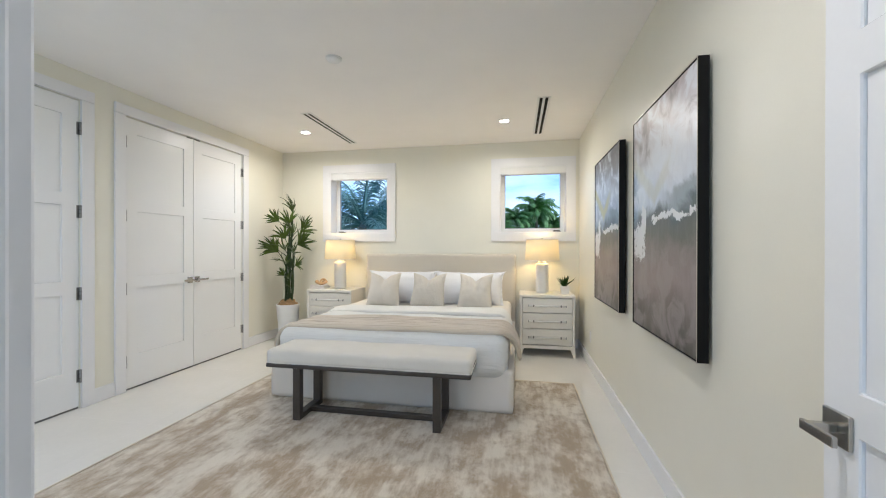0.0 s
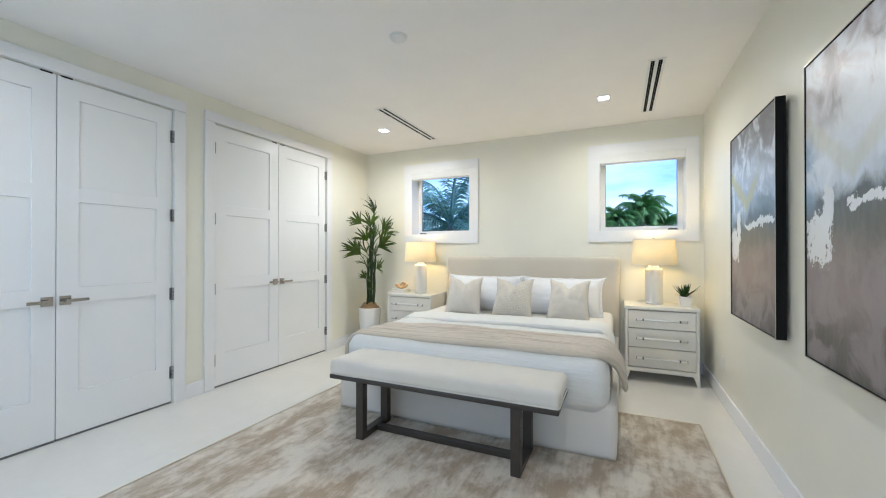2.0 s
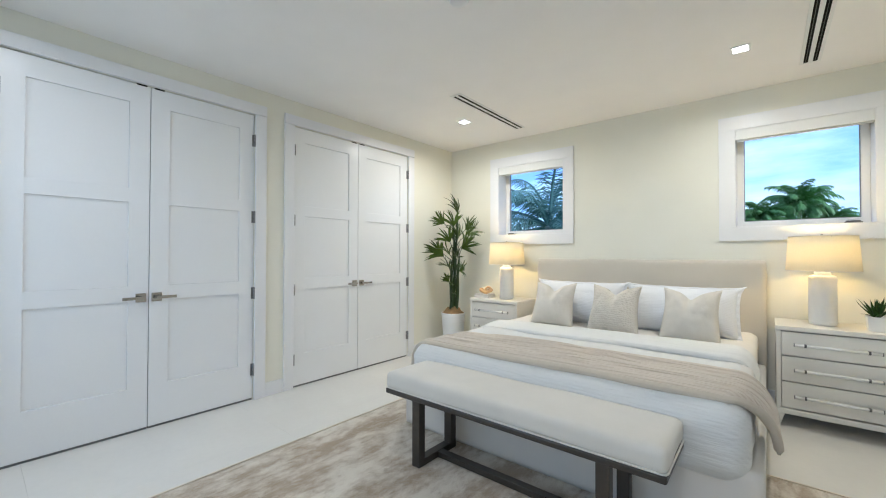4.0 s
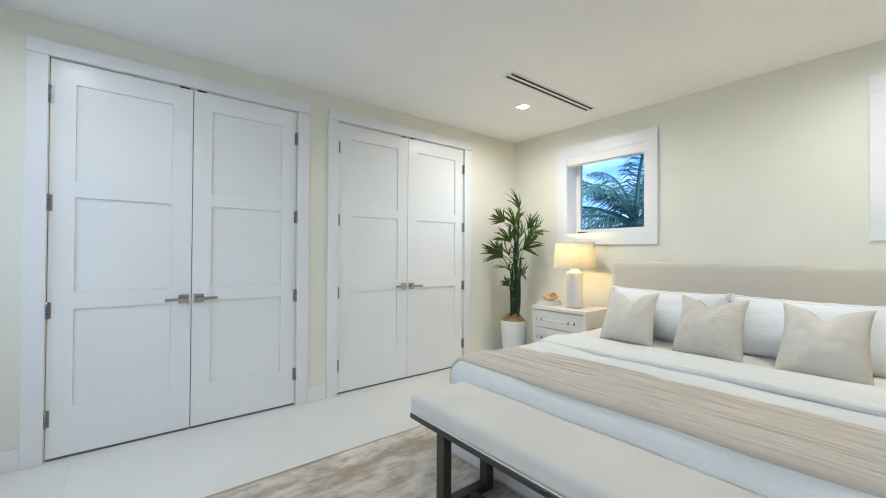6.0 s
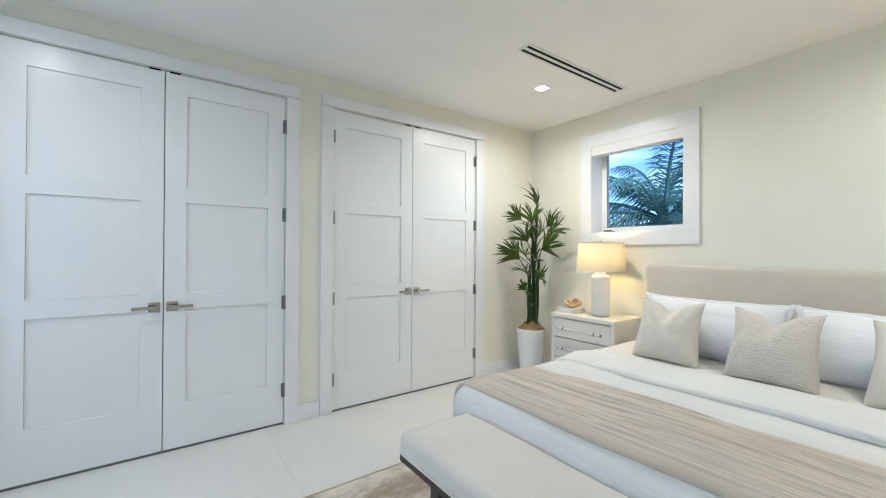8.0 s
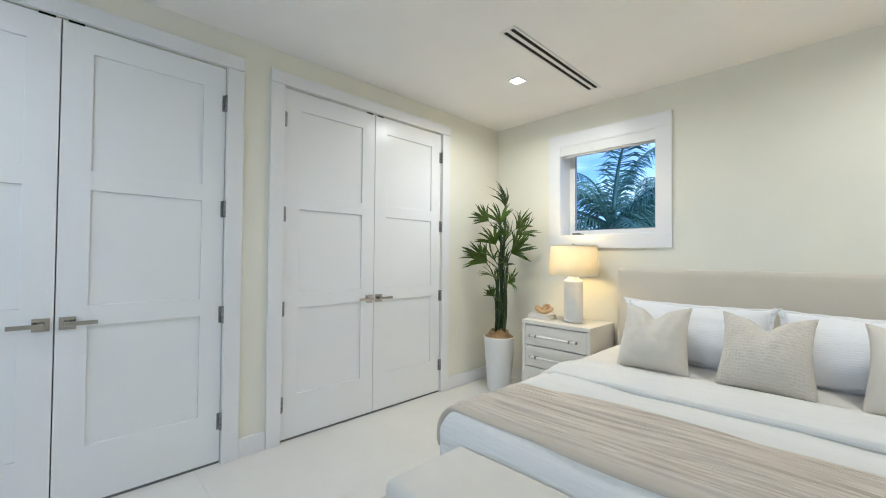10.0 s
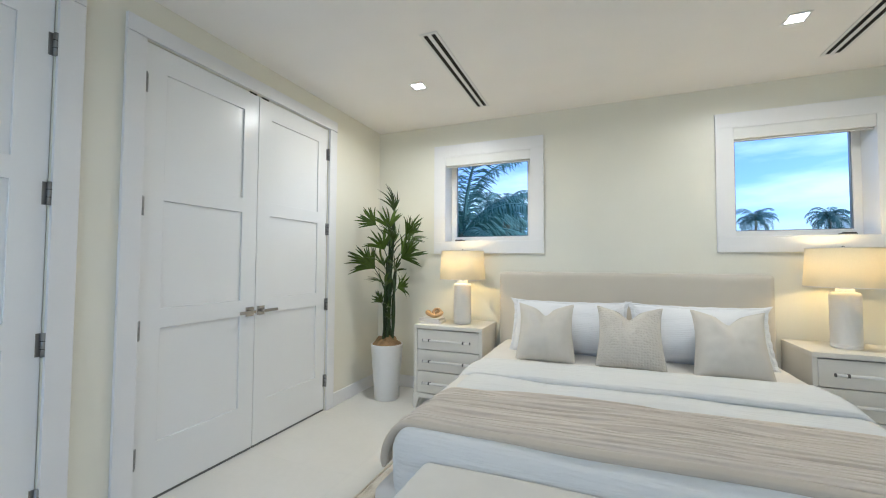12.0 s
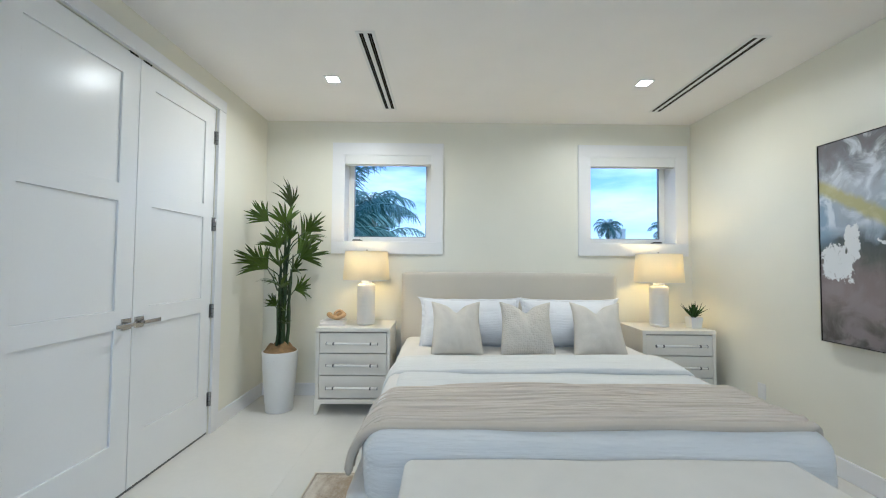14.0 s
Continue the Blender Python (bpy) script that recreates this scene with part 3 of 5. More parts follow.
def closet_leaf(name, y0, y1, hinge_side):
    x1 = XW - 0.006  # face
    root = thing(name, (x1, (y0 + y1) / 2, 0), "tall white three-panel closet door with nickel lever, shut", "door", "closet doors", "structure")
    h0, h1, w = y0 - (y0 + y1) / 2, y1 - (y0 + y1) / 2, 0.118
    us = [h0, h0 + w, h1 - w, h1]
    vs = [0.016, 0.307, 0.910, 1.016, 1.604, 1.702, 2.305, DOOR_TOP]
    part("leaf_frame", panel_grid(us, vs, lambda i, j: not (i == 1 and j in (1, 3, 5)), 0.036, lambda u, v, d: (-d, u, v), 0.0012), DOOR, root)
    for a, b in ((vs[1], vs[2]), (vs[3], vs[4]), (vs[5], vs[6])):
        part("panel", box(-0.031, us[1] + 0.0005, a + 0.0005, -0.011, us[2] - 0.0005, b - 0.0005), DOOR, root)
    s = 1 if hinge_side == "low" else -1
    edge, meet = (h0, h1) if s > 0 else (h1, h0)
    for z in (2.22, 1.562, 0.911, 0.258):
        hinge = part("hinge", lathe([(0.0095, -0.051), (0.0095, 0.051)], 12, (0.0135, edge - s * 0.003, z)), HINGE, root, "satin steel butt hinge", True)
        for q in (-0.017, 0.017):
            part("knuckle_gap", lathe([(0.0101, q - 0.0012), (0.0101, q + 0.0012)], 12, (0.0135, edge - s * 0.003, z)), BLACK, hinge)
        part("leaf_plate", box(-0.0005, edge + s * 0.009 - 0.009, z - 0.05, 0.0025, edge + s * 0.009 + 0.009, z + 0.05), HINGE, hinge)
    part("catch", box(-0.03, meet - s * 0.05 - 0.03, DOOR_TOP - 0.005, 0.0012, meet - s * 0.05 + 0.03, DOOR_TOP + 0.0068), BLACK, root, "dark roller catch")
    # Added strip that paints the dark of the open gap below the leaf.
    part("under_door_shade", box(-0.034, h0 + 0.002, 0.0005, -0.004, h1 - 0.002, 0.0145), GAP_SHADE, root, "grey strip standing in for the shaded gap under the door")
    lever(root, (0, meet - s * 0.044, 0.935), (1, 0, 0), (0, -s, 0))
    return root


k = 1
for a, b in CLOSETS:
    mid = (a + b) / 2
    closet_leaf(f"door_{k}", a + 0.003, mid - 0.0025, "low")
    closet_leaf(f"door_{k + 1}", mid + 0.0025, b - 0.003, "high")
    k += 2

# the room's own door, folded back along the picture wall
door = thing("door_5", (0.655, 0.185, 0), "white three-panel bedroom door with nickel lever, wide open", "door", kind="structure")
us, vs = [0.0, 0.105, 0.735, 0.828], [0.012, 0.307, 0.910, 1.000, 1.612, 1.702, 2.305, 2.44]
part("leaf_frame", panel_grid(us, vs, lambda i, j: not (i == 1 and j in (1, 3, 5)), 0.04, lambda u, v, d: (d, u, v), 0.003), DOOR, door)
for a, b in ((vs[1], vs[2]), (vs[3], vs[4]), (vs[5], vs[6])):
    part("panel", box(0.009, us[1] + 0.0005, a + 0.0005, 0.028, us[2] - 0.0005, b - 0.0005), DOOR, door)
lever(door, (0, 0.783, 0.913), (-1, 0, 0), (0, -1, 0), 0.034, 0.060, 0.076)
for z in (0.258, 0.911, 1.562, 2.22):
    part("hinge", lathe([(0.008, -0.05), (0.008, 0.05)], 10, (0.02, -0.008, z)), HINGE, door, "satin steel butt hinge", True)
casing("trim_3", [("jamb_lining", (-0.235, 0.025, 0, -0.217, 0.172, 2.450)), ("jamb_lining", (0.654, 0.025, 0, 0.672, 0.172, 2.450)), ("head_lining", (-0.235, 0.025, 2.452, 0.672, 0.172, 2.47)),
                  ("side_casing", (-0.325, YS, 0, -0.23, YS + 0.02, 2.463)), ("head_casing", (-0.325, YS, 2.465, 0.76, YS + 0.021, 2.56)), ("side_casing", (0.668, YS, 0, 0.76, YS + 0.02, 2.463))],
       "white painted doorway lining and casing")


def window(n, a, b, crank_side):
    y0, f = YN, 0.02
    i0, i1, z0, z1 = a + CASE, b - CASE, WZ0 + CASE, WZ1 - CASE
    root = thing(f"window_{n}", (0, 0, 0), "square white-framed window with a rolled-up white shade", "window", kind="structure")
    for piece, q in (("side_casing", (a, y0 - f, WZ0 + CASE + 0.0005, i0, y0, WZ1 - CASE - 0.0005)), ("side_casing", (i1, y0 - f, WZ0 + CASE + 0.0005, b, y0, WZ1 - CASE - 0.0005)),
                     ("head_casing", (a, y0 - f, z1, b, y0, WZ1)), ("bottom_casing", (a, y0 - f, WZ0, b, y0, z0))):
        part(piece, box(*q, 0.0012, 2), TRIM, root)
    # reveal linings
    for q in ((i0, y0 - 0.017, z0, i0 + 0.006, y0 + 0.24, z1), (i1 - 0.006, y0 - 0.017, z0, i1, y0 + 0.24, z1), (i0 + 0.006, y0 - 0.017, z1 - 0.006, i1 - 0.006, y0 + 0.24, z1)):
        part("reveal", box(*q), TRIM, root)
    part("window_sill", box(i0 + 0.006, y0 - 0.017, z0, i1 - 0.006, y0 + 0.24, z0 + 0.008, 0.002), TRIM, root)
    fr = panel_grid([i0 + 0.006, i0 + 0.058, i1 - 0.058, i1 - 0.006], [z0 + 0.008, z0 + 0.060, z1 - 0.055, z1 - 0.006], lambda i, j: not (i == 1 and j == 1), 0.05,
                                 lambda u, v, d: (u, y0 + 0.172 + d, v), 0.004)
    frame_ob = part("window_frame", fr, PLASTIC, root)
    sash = panel_grid([i0 + 0.052, i0 + 0.064, i1 - 0.064, i1 - 0.052], [z0 + 0.054, z0 + 0.066, z1 - 0.061, z1 - 0.049], lambda i, j: not (i == 1 and j == 1), 0.03,
                      lambda u, v, d: (u, y0 + 0.182 + d, v), 0.002)
    part("glazing_bead", sash, HINGE, frame_ob, "dark grey glazing gasket")
    pane = part("pane", box(i0 + 0.056, y0 + 0.196, z0 + 0.058, i1 - 0.056, y0 + 0.202, z1 - 0.053), GLASS, root)
    pane.visible_shadow = False
    cassette = part("shade_cassette", box(i0 + 0.007, y0 - 0.013, z1 - 0.094, i1 - 0.007, y0 + 0.070, z1 - 0.0065, 0.003, 2), PLASTIC, root, "white roller shade cassette")
    part("hem_bar", tube([(i0 + 0.012, y0 + 0.012, z1 - 0.102), (i1 - 0.012, y0 + 0.012, z1 - 0.102)], 0.0075, 8), PLASTIC, cassette, soft=True)
    cx = i0 + 0.105 if crank_side == "low" else i1 - 0.105
    crank = part("crank_base", box(cx - 0.05, y0 + 0.135, z0 + 0.010, cx + 0.05, y0 + 0.172, z0 + 0.028, 0.004), HINGE, root, "dark metal folding crank")
    part("crank_arm", box(cx - 0.045, y0 + 0.118, z0 + 0.024, cx + 0.035, y0 + 0.136, z0 + 0.033, 0.003), BRONZE, crank)
    return root


window(1, *WINDOWS[0], "low")
window(2, *WINDOWS[1], "high")
south = thing("window_3", (0, 0, 0), "wide white-framed window behind the doorway wall", "window", kind="structure")
part("window_frame", panel_grid([-3.15, -3.09, -1.51, -1.45], [0.7, 0.76, 2.14, 2.2], lambda i, j: not (i == 1 and j == 1), 0.05, lambda u, v, d: (u, 0.035 + d, v), 0.003), PLASTIC, south)


# ---- ceiling and wall fixtures ----
def slot_vent(x, y0, y1):
    w = 0.118
    root = thing("ceiling_vent", (x, y0, ZC), "white linear slot air diffuser flush with the ceiling", "vent", "ceiling vents")
    n = y1 - y0
    us = [-w / 2, -w / 2 + 0.020, -w / 2 + 0.046, w / 2 - 0.046, w / 2 - 0.020, w / 2]
    part("frame", panel_grid(us, [0, 0.018, n - 0.018, n], lambda i, j: not (i in (1, 3) and j == 1), 0.006, lambda u, v, d: (u, v, -0.0065 + d), 0.0012), PLASTIC, root)
    for u in (us[1], us[3]):
        part("slot", box(u, 0.018, -0.004, u + 0.026, n - 0.018, -0.0008), DARK, root, "black air slot")
        part("blade", box(u + 0.0115, 0.02, -0.0058, u + 0.0145, n - 0.02, -0.002), BRONZE, root)
    return root


slot_vent(-2.153, 3.752, 4.952)
slot_vent(0.247, 3.752, 4.952)


def downlight(x, y):
    root = thing("downlight", (x, y, ZC), "small square recessed ceiling downlight, lit", "downlight", "ceiling downlights")
    bm = panel_grid([-0.056, -0.042, 0.042, 0.056], [-0.056, -0.042, 0.042, 0.056], lambda i, j: not (i == 1 and j == 1), 0.006, lambda u, v, d: (u, v, -0.0065 + d), 0.0015)
    part("trim_ring", bm, PLASTIC, root)
    part("lens", box(-0.0415, -0.0415, -0.004, 0.0415, 0.0415, -0.001), BULB, root, "glowing lens")
    return root


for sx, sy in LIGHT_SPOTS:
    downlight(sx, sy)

detector = thing("smoke_detector", (-1.325, 2.72, ZC), "round white smoke detector on the ceiling", "smoke detector")
part("housing", lathe([(0.052, 0), (0.052, -0.012), (0.046, -0.022), (0.02, -0.028), (0.001, -0.028)], 36), PLASTIC, detector, soft=True)
part("base_plate", lathe([(0.06, -0.0005), (0.06, -0.007), (0.053, -0.008)], 36), PLASTIC, detector)

outlet = thing("outlet", (XE, 4.46, 0.33), "white wall socket plate near the skirting", "outlet")
part("cover_plate", box(-0.006, -0.036, -0.058, 0, 0.036, 0.058, 0.0025), PLASTIC, outlet)
for z in (-0.021, 0.021):
    part("socket", box(-0.009, -0.017, z - 0.014, -0.006, 0.017, z + 0.014, 0.001), PLASTIC, outlet)


# ---- paintings ----
def painting(y0, seed):
    """y0: the end nearer the door. Canvas 0.9 wide and 1.24 high in a black floater frame."""
    zb, w, h, x = 0.815, 0.90, 1.24, 0.720
    root = thing("painting", (x, y0 + w, zb), "large grey, white and ochre abstract canvas, black frame", "painting", "abstract paintings")
    # The second palette's sky is lightened: daylight reflected by the gloss, put into the colour.
    part("canvas", box(0.004, -w + 0.008, 0.008, 0.03, -0.008, h - 0.008), painting_material("canvas_paint", seed, *((((0.34, 0.40, 0.48), (0.50, 0.54, 0.61), (0.18, 0.18, 0.20)), 0.8) if seed == 0 else (((0.64, 0.70, 0.78), (0.80, 0.82, 0.86), (0.50, 0.44, 0.46)), 0.25))), root)
    for q in ((0.0, -w, 0, 0.044, -w + 0.007, h), (0.0, -0.007, 0, 0.044, 0, h), (0.0, -w + 0.007, 0, 0.044, -0.007, 0.007), (0.0, -w + 0.007, h - 0.007, 0.044, -0.007, h)):
        part("frame_side", box(*q, 0.0008, 1), BLACK, root)
    part("wall_cleat", box(0.03, -w + 0.1, h - 0.16, 0.06, -0.1, h - 0.1), BLACK, root)
    t = 0.004
    for q in ((-0.0015, -w, 0, 0.0, -w + t, h), (-0.0015, -t, 0, 0, 0, h), (-0.0015, -w + t, 0, 0, -t, t), (-0.0015, -w + t, h - t, 0, -t, h)):
        part("silver_lip", box(*q), SILVER, root, "thin silver front edge")
    return root


painting(3.022, 0.0)
painting(1.776, 3.7)


# ---- rug ----
def rug():
    x0, x1, y0, y1 = -2.425, 0.525, 0.75, 3.865
    bm, nx, ny = bmesh.new(), 118, 125
    grid = []
    for i in range(nx + 1):
        row = []
        for j in range(ny + 1):
            x, y = x0 + (x1 - x0) * i / nx, y0 + (y1 - y0) * j / ny
            edge = min(i, nx - i, j, ny - j)
            z = 0.003 if edge == 0 else 0.0125 + 0.0025 * noise.noise(Vector((x * 7, y * 5, 0)))
            wob = 0.004 * noise.noise(Vector((x * 2.3, y * 2.3, 3)))
            row.append(bm.verts.new((x + wob, y + wob, z)))
        grid.append(row)
    for i in range(nx):
        for j in range(ny):
            bm.faces.new((grid[i][j], grid[i + 1][j], grid[i + 1][j + 1], grid[i][j + 1]))
    rim = [grid[i][0] for i in range(nx + 1)] + [grid[nx][j] for j in range(1, ny + 1)] + [grid[i][ny] for i in range(nx - 1, -1, -1)] + [grid[0][j] for j in range(ny - 1, 0, -1)]
    low = [bm.verts.new((v.co.x, v.co.y, 0.0)) for v in rim]
    for k in range(len(rim)):
        q = (k + 1) % len(rim)
        bm.faces.new((rim[q], rim[k], low[k], low[q]))
    root = thing("rug", (0, 0, 0), "beige mottled viscose area rug lying on tiles", "rug")
    part("woven_field", bm, RUG, root, soft=True)
    b = 0.009
    for q in ((x0 - b, y0 - b, 0, x0 + 0.002, y1 + b, 0.010), (x1 - 0.002, y0 - b, 0, x1 + b, y1 + b, 0.010), (x0 + 0.002, y0 - b, 0, x1 - 0.002, y0 + 0.002, 0.010), (x0 + 0.002, y1 - 0.002, 0, x1 - 0.002, y1 + b, 0.010)):
        part("binding", box(*q, 0.003, 2), BINDING, root, "taupe bound edge")
    return root


rug()


# ---- bed ----
BX0, BX1, BY0 = -2.065, -0.02, 3.046
bed = thing("bed", ((BX0 + BX1) / 2, 4.1, 0), "king platform bed upholstered in pale linen fabric", "bed")
bc = Vector(((BX0 + BX1) / 2, 4.1, 0))


def at_bed(bm):
    bmesh.ops.translate(bm, verts=bm.verts, vec=-bc)
    return bm


part("base", at_bed(soft_box((BX0, BY0, 0.012), (BX1, 5.17, 0.345), 0.018, (40, 40, 10), 0.002, 3)), BASE, bed, soft=True)
part("headboard", at_bed(soft_box((-2.053, 5.165, 0.012), (-0.014, 5.262, 1.198), 0.022, (60, 6, 40), 0.003, 4)), LINEN, bed, "beige upholstered headboard", True)
part("headboard_piping", at_bed(tube([(-2.048, 5.187, 0.35), (-2.048, 5.187, 1.178), (-2.035, 5.187, 1.193), (-0.032, 5.187, 1.193), (-0.019, 5.187, 1.178), (-0.019, 5.187, 0.35)], 0.0035, 6)), LINEN, bed)
part("mattress", at_bed(soft_box((-2.01, 3.10, 0.345), (-0.07, 5.165, 0.600), 0.06, (40, 40, 8), 0.006, 3)), SHEET, bed, "fitted cream sheet", True)


def crease(p):
    return 0.006 * noise.noise(Vector((p.x * 1.2, p.y * 5, p.z * 9))) + 0.0035 * noise.noise(Vector((p.x * 3, p.y * 22, p.z * 22)))


duvet = thing("duvet", (0, 0, 0), "white crinkled cotton duvet with turned-down top, on bed", "duvet")
part("body", soft_box((-1.990, 3.008, 0.268), (-0.062, 4.20, 0.608), 0.105, (110, 80, 30), 0.012, 3.0, crease), DUVET, duvet, soft=True)


def drape(x0, x1, y0, y1, top, low, over, thick, lump, nu=90, nv=36, back=0.0, trim=1.0, ease=1.0):
    """A cloth across the bed: flat on top, falling over both long sides."""
    a, b = x0 + over, x1 - over
    drop = top - low

    def fn(u, v):
        y = y0 + (y1 - y0) * v
        s = (0.5 + (u - 0.5) * trim) * (b - a + 2 * (over + drop * 0.75)) - (over + drop * 0.75)
        w = b - a
        if s < 0 or s > w:
            q = min((-s if s < 0 else s - w) / (over + drop * 0.75), 1.0)
            dx, dz = over * math.sin(q * math.pi / 2), drop * (1 - math.cos(q * math.pi / 2))
            y += back * (0.3 if s < 0 else 1.0) * q * (1 - ease * v)
            x, z = (a - dx, top - 0.86 * dz) if s < 0 else (b + dx, top - dz)
        else:
            x, z = a + s, top
        return Vector((x, y, z - 0.016 * max(0.0, -0.9 - x))) + lump(x, y, z, u, v)

    return sheet(fn, nu, nv, thick)


def throw_lump(x, y, z, u, v):
    pleat = 0.009 * noise.noise(Vector((x * 1.1, y * 26, 1))) + 0.005 * noise.noise(Vector((x * 2.2, y * 52, 7)))
    for q, f in ((0, 17), (1, 29)):
        pleat -= (0.011 - 0.004 * q) * math.exp(-(noise.noise(Vector((x * 0.9 + 3 * q, y * f, 11 + q))) / 0.1) ** 2)
    pleat *= min(max((v - 0.07) / 0.05, 0), 1)
    wave = 0.010 * noise.noise(Vector((x * 1.3, y * 2, 4)))
    front = -0.026 * max(0, 1 - v / 0.08)
    hem = 0.010 * math.exp(-((v - 0.045) / 0.045) ** 2)
    return Vector((0, 0.035 * noise.noise(Vector((x * 1.4, 9, v))), pleat + wave + hem + front))


throw = link("throw_blanket", drape(-2.075, 0.038, 3.11, 3.605, 0.639, 0.388, 0.18, 0.022, throw_lump, 130, 170, 0.19), THROW, soft=True)


def hem_lump(x, y, z, u, v):
    return Vector((0, 0.035 * noise.noise(Vector((x * 1.4, 9, 0))), 0.010 * noise.noise(Vector((x * 1.3, y * 2, 4))) - 0.014 + 0.014 * math.sin(math.pi * v) + 0.002 * noise.noise(Vector((x * 5, y * 9, 3)))))


part("hem", drape(-2.082, 0.045, 3.070, 3.134, 0.632, 0.383, 0.18, 0.036, hem_lump, 130, 12, 0.19, 1.0, 0.1), HEM, throw, "plain rolled hem", True)
tagged(throw, "beige pleated throw blanket across the foot of bed", "throw")


def fold_lump(x, y, z, u, v):
    return Vector((0, 0.012 * noise.noise(Vector((x * 1.8, 2, 0))), 0.008 * noise.noise(Vector((x * 2, y * 6, 2))) + 0.003 * noise.noise(Vector((x * 4, y * 30, 5))) + 0.016 * math.sin(math.pi * min(v * 1.15, 1)) - 0.006))


part("turned_down_top", drape(-2.045, -0.045, 3.885, 4.285, 0.641, 0.45, 0.13, 0.042, fold_lump, 110, 40), DUVET, duvet, soft=True)


def pillow(name, w, h, t, loc, lean, yaw, material, label, category, chop=0.0, flange=0.0, seed=0, group=""):
    """A stuffed cushion standing on its lower edge; chop: the dent beaten into its upper edge."""
    bm, n = bmesh.new(), 36
    sides = []

    def outline(u, v):
        """Pinched sides, pointed corners and the V beaten into the top."""
        px = u * (1 - (0.05 + 0.05 * (v + 1)) * (1 if chop > 0.1 else 0.4) * (1 - v * v)) * (1 - 0.12 * chop * v) * w / 2
        pz = v * (1 - 0.06 * (1 - u * u)) * h / 2
        if v > 0:
            pz -= chop * h * (0.55 * (1 - abs(u)) ** 1.3 + 0.45 * math.exp(-(u / 0.24) ** 2)) * v ** 1.8
        return px, pz

    for face in (1, -1):
        grid = []
        for i in range(n + 1):
            row = []
            for j in range(n + 1):
                u, v = 2 * i / n - 1, 2 * j / n - 1
                px, pz = outline(u, v)
                e = max(0.0, (1 - u * u) * (1 - v * v))
                body = t / 2 * (0.55 * e ** 0.42 + 0.45 * e ** 0.8) * (1.06 - 0.18 * v)
                if v > -0.3 and chop > 0.1:
                    deep = max(0, v + 0.3) / 1.3
                    body *= 1 - 0.62 * math.exp(-(u / 0.2) ** 2) * deep ** 1.3
                    body += 0.010 * math.sin(abs(u) * 11 - v * 5) * deep * math.exp(-(u / 0.6) ** 2)
                wr = 0.011 * noise.noise(Vector((u * 1.6 + seed, v * 1.6, face))) + 0.006 * noise.noise(Vector((u * 4 + seed, v * 3, face))) + 0.002 * noise.noise(Vector((u * 11 + seed, v * 7, face)))
                row.append(bm.verts.new((px, -face * (body + wr * min(1, 3 * e)), pz)))
            grid.append(row)
        for i in range(n):
            for j in range(n):
                q = (grid[i][j], grid[i + 1][j], grid[i + 1][j + 1], grid[i][j + 1])
                bm.faces.new(q if face > 0 else q[::-1])
        sides.append(grid)
    bmesh.ops.remove_doubles(bm, verts=bm.verts, dist=0.0008)
    root = thing(name, loc, label, category, group)
    root.rotation_euler = (radians(-lean), 0, radians(yaw))
    bmesh.ops.translate(bm, verts=bm.verts, vec=(0, 0, h / 2))
    part("cover", bm, material, root, soft=True)
    rim = []
    for i in range(n + 1):
        rim.append((2 * i / n - 1, -1))
    for j in range(1, n + 1):
        rim.append((1, 2 * j / n - 1))
    for i in range(n - 1, -1, -1):
        rim.append((2 * i / n - 1, 1))
    for j in range(n - 1, 0, -1):
        rim.append((-1, 2 * j / n - 1))
    pts = []
    for u, v in rim:
        px, pz = outline(u, v)
        pts.append((px, 0, pz + h / 2))
    if flange:
        fb = bmesh.new()
        c = Vector((0, 0, h / 2))
        inner, outer = [], []
        for k, p in enumerate(pts):
            p = Vector(p)
            out = (p - c).normalized()
            inner.append((p - out * 0.006)), outer.append(p + out * flange * (1 + 1.6 * abs(rim[k][0] * rim[k][1]) ** 10) + Vector((0, 0.006 * math.sin(k * 1.3), 0)))
        ia, oa = [fb.verts.new(p + Vector((0, -0.003, 0))) for p in inner], [fb.verts.new(p + Vector((0, -0.002, 0))) for p in outer]
        ib, ob = [fb.verts.new(p + Vector((0, 0.003, 0))) for p in inner], [fb.verts.new(p + Vector((0, 0.002, 0))) for p in outer]
        m = len(pts)
        for k in range(m):
            q = (k + 1) % m
            fb.faces.new((ia[k], ia[q], oa[q], oa[k])), fb.faces.new((ib[q], ib[k], ob[k], ob[q])), fb.faces.new((oa[k], oa[q], ob[q], ob[k]))
        part("flange", fb, material, root, soft=True)
    else:
        part("piping", tube(pts, 0.002, 6, closed=True), material, root, soft=True)
    return root


for x, wide, yaw, seed in ((-1.425, 0.82, 1, 1), (-0.578, 0.80, -1, 5)):
    pillow("pillow", wide, 0.41, 0.30, (x, 4.70, 0.592), 22, yaw, SHAM, "white ribbed cotton bed pillow propped on headboard", "pillow", 0.02, 0.02, seed, "white pillows")
CUSH = "beige woven throw cushion with dented top, on bed"
for x, yaw, seed, wide in ((-1.552, 3, 2, 0.395), (-1.018, -2, 8, 0.41), (-0.468, -3, 13, 0.395)):
    pillow("cushion", wide, 0.425, 0.23, (x, 4.415, 0.584), 22, yaw, DOTTED if seed == 8 else CUSHION, CUSH, "cushion", 0.19, 0, seed, "beige cushions")


# ---- bench ----
bench = thing("bench", (-1.05, 2.83, 0.013), "cream upholstered bench on dark metal sled legs", "bench")
bo = Vector((-1.05, 2.83, 0.013))


def at_bench(bm):
    bmesh.ops.translate(bm, verts=bm.verts, vec=-bo)
    return bm


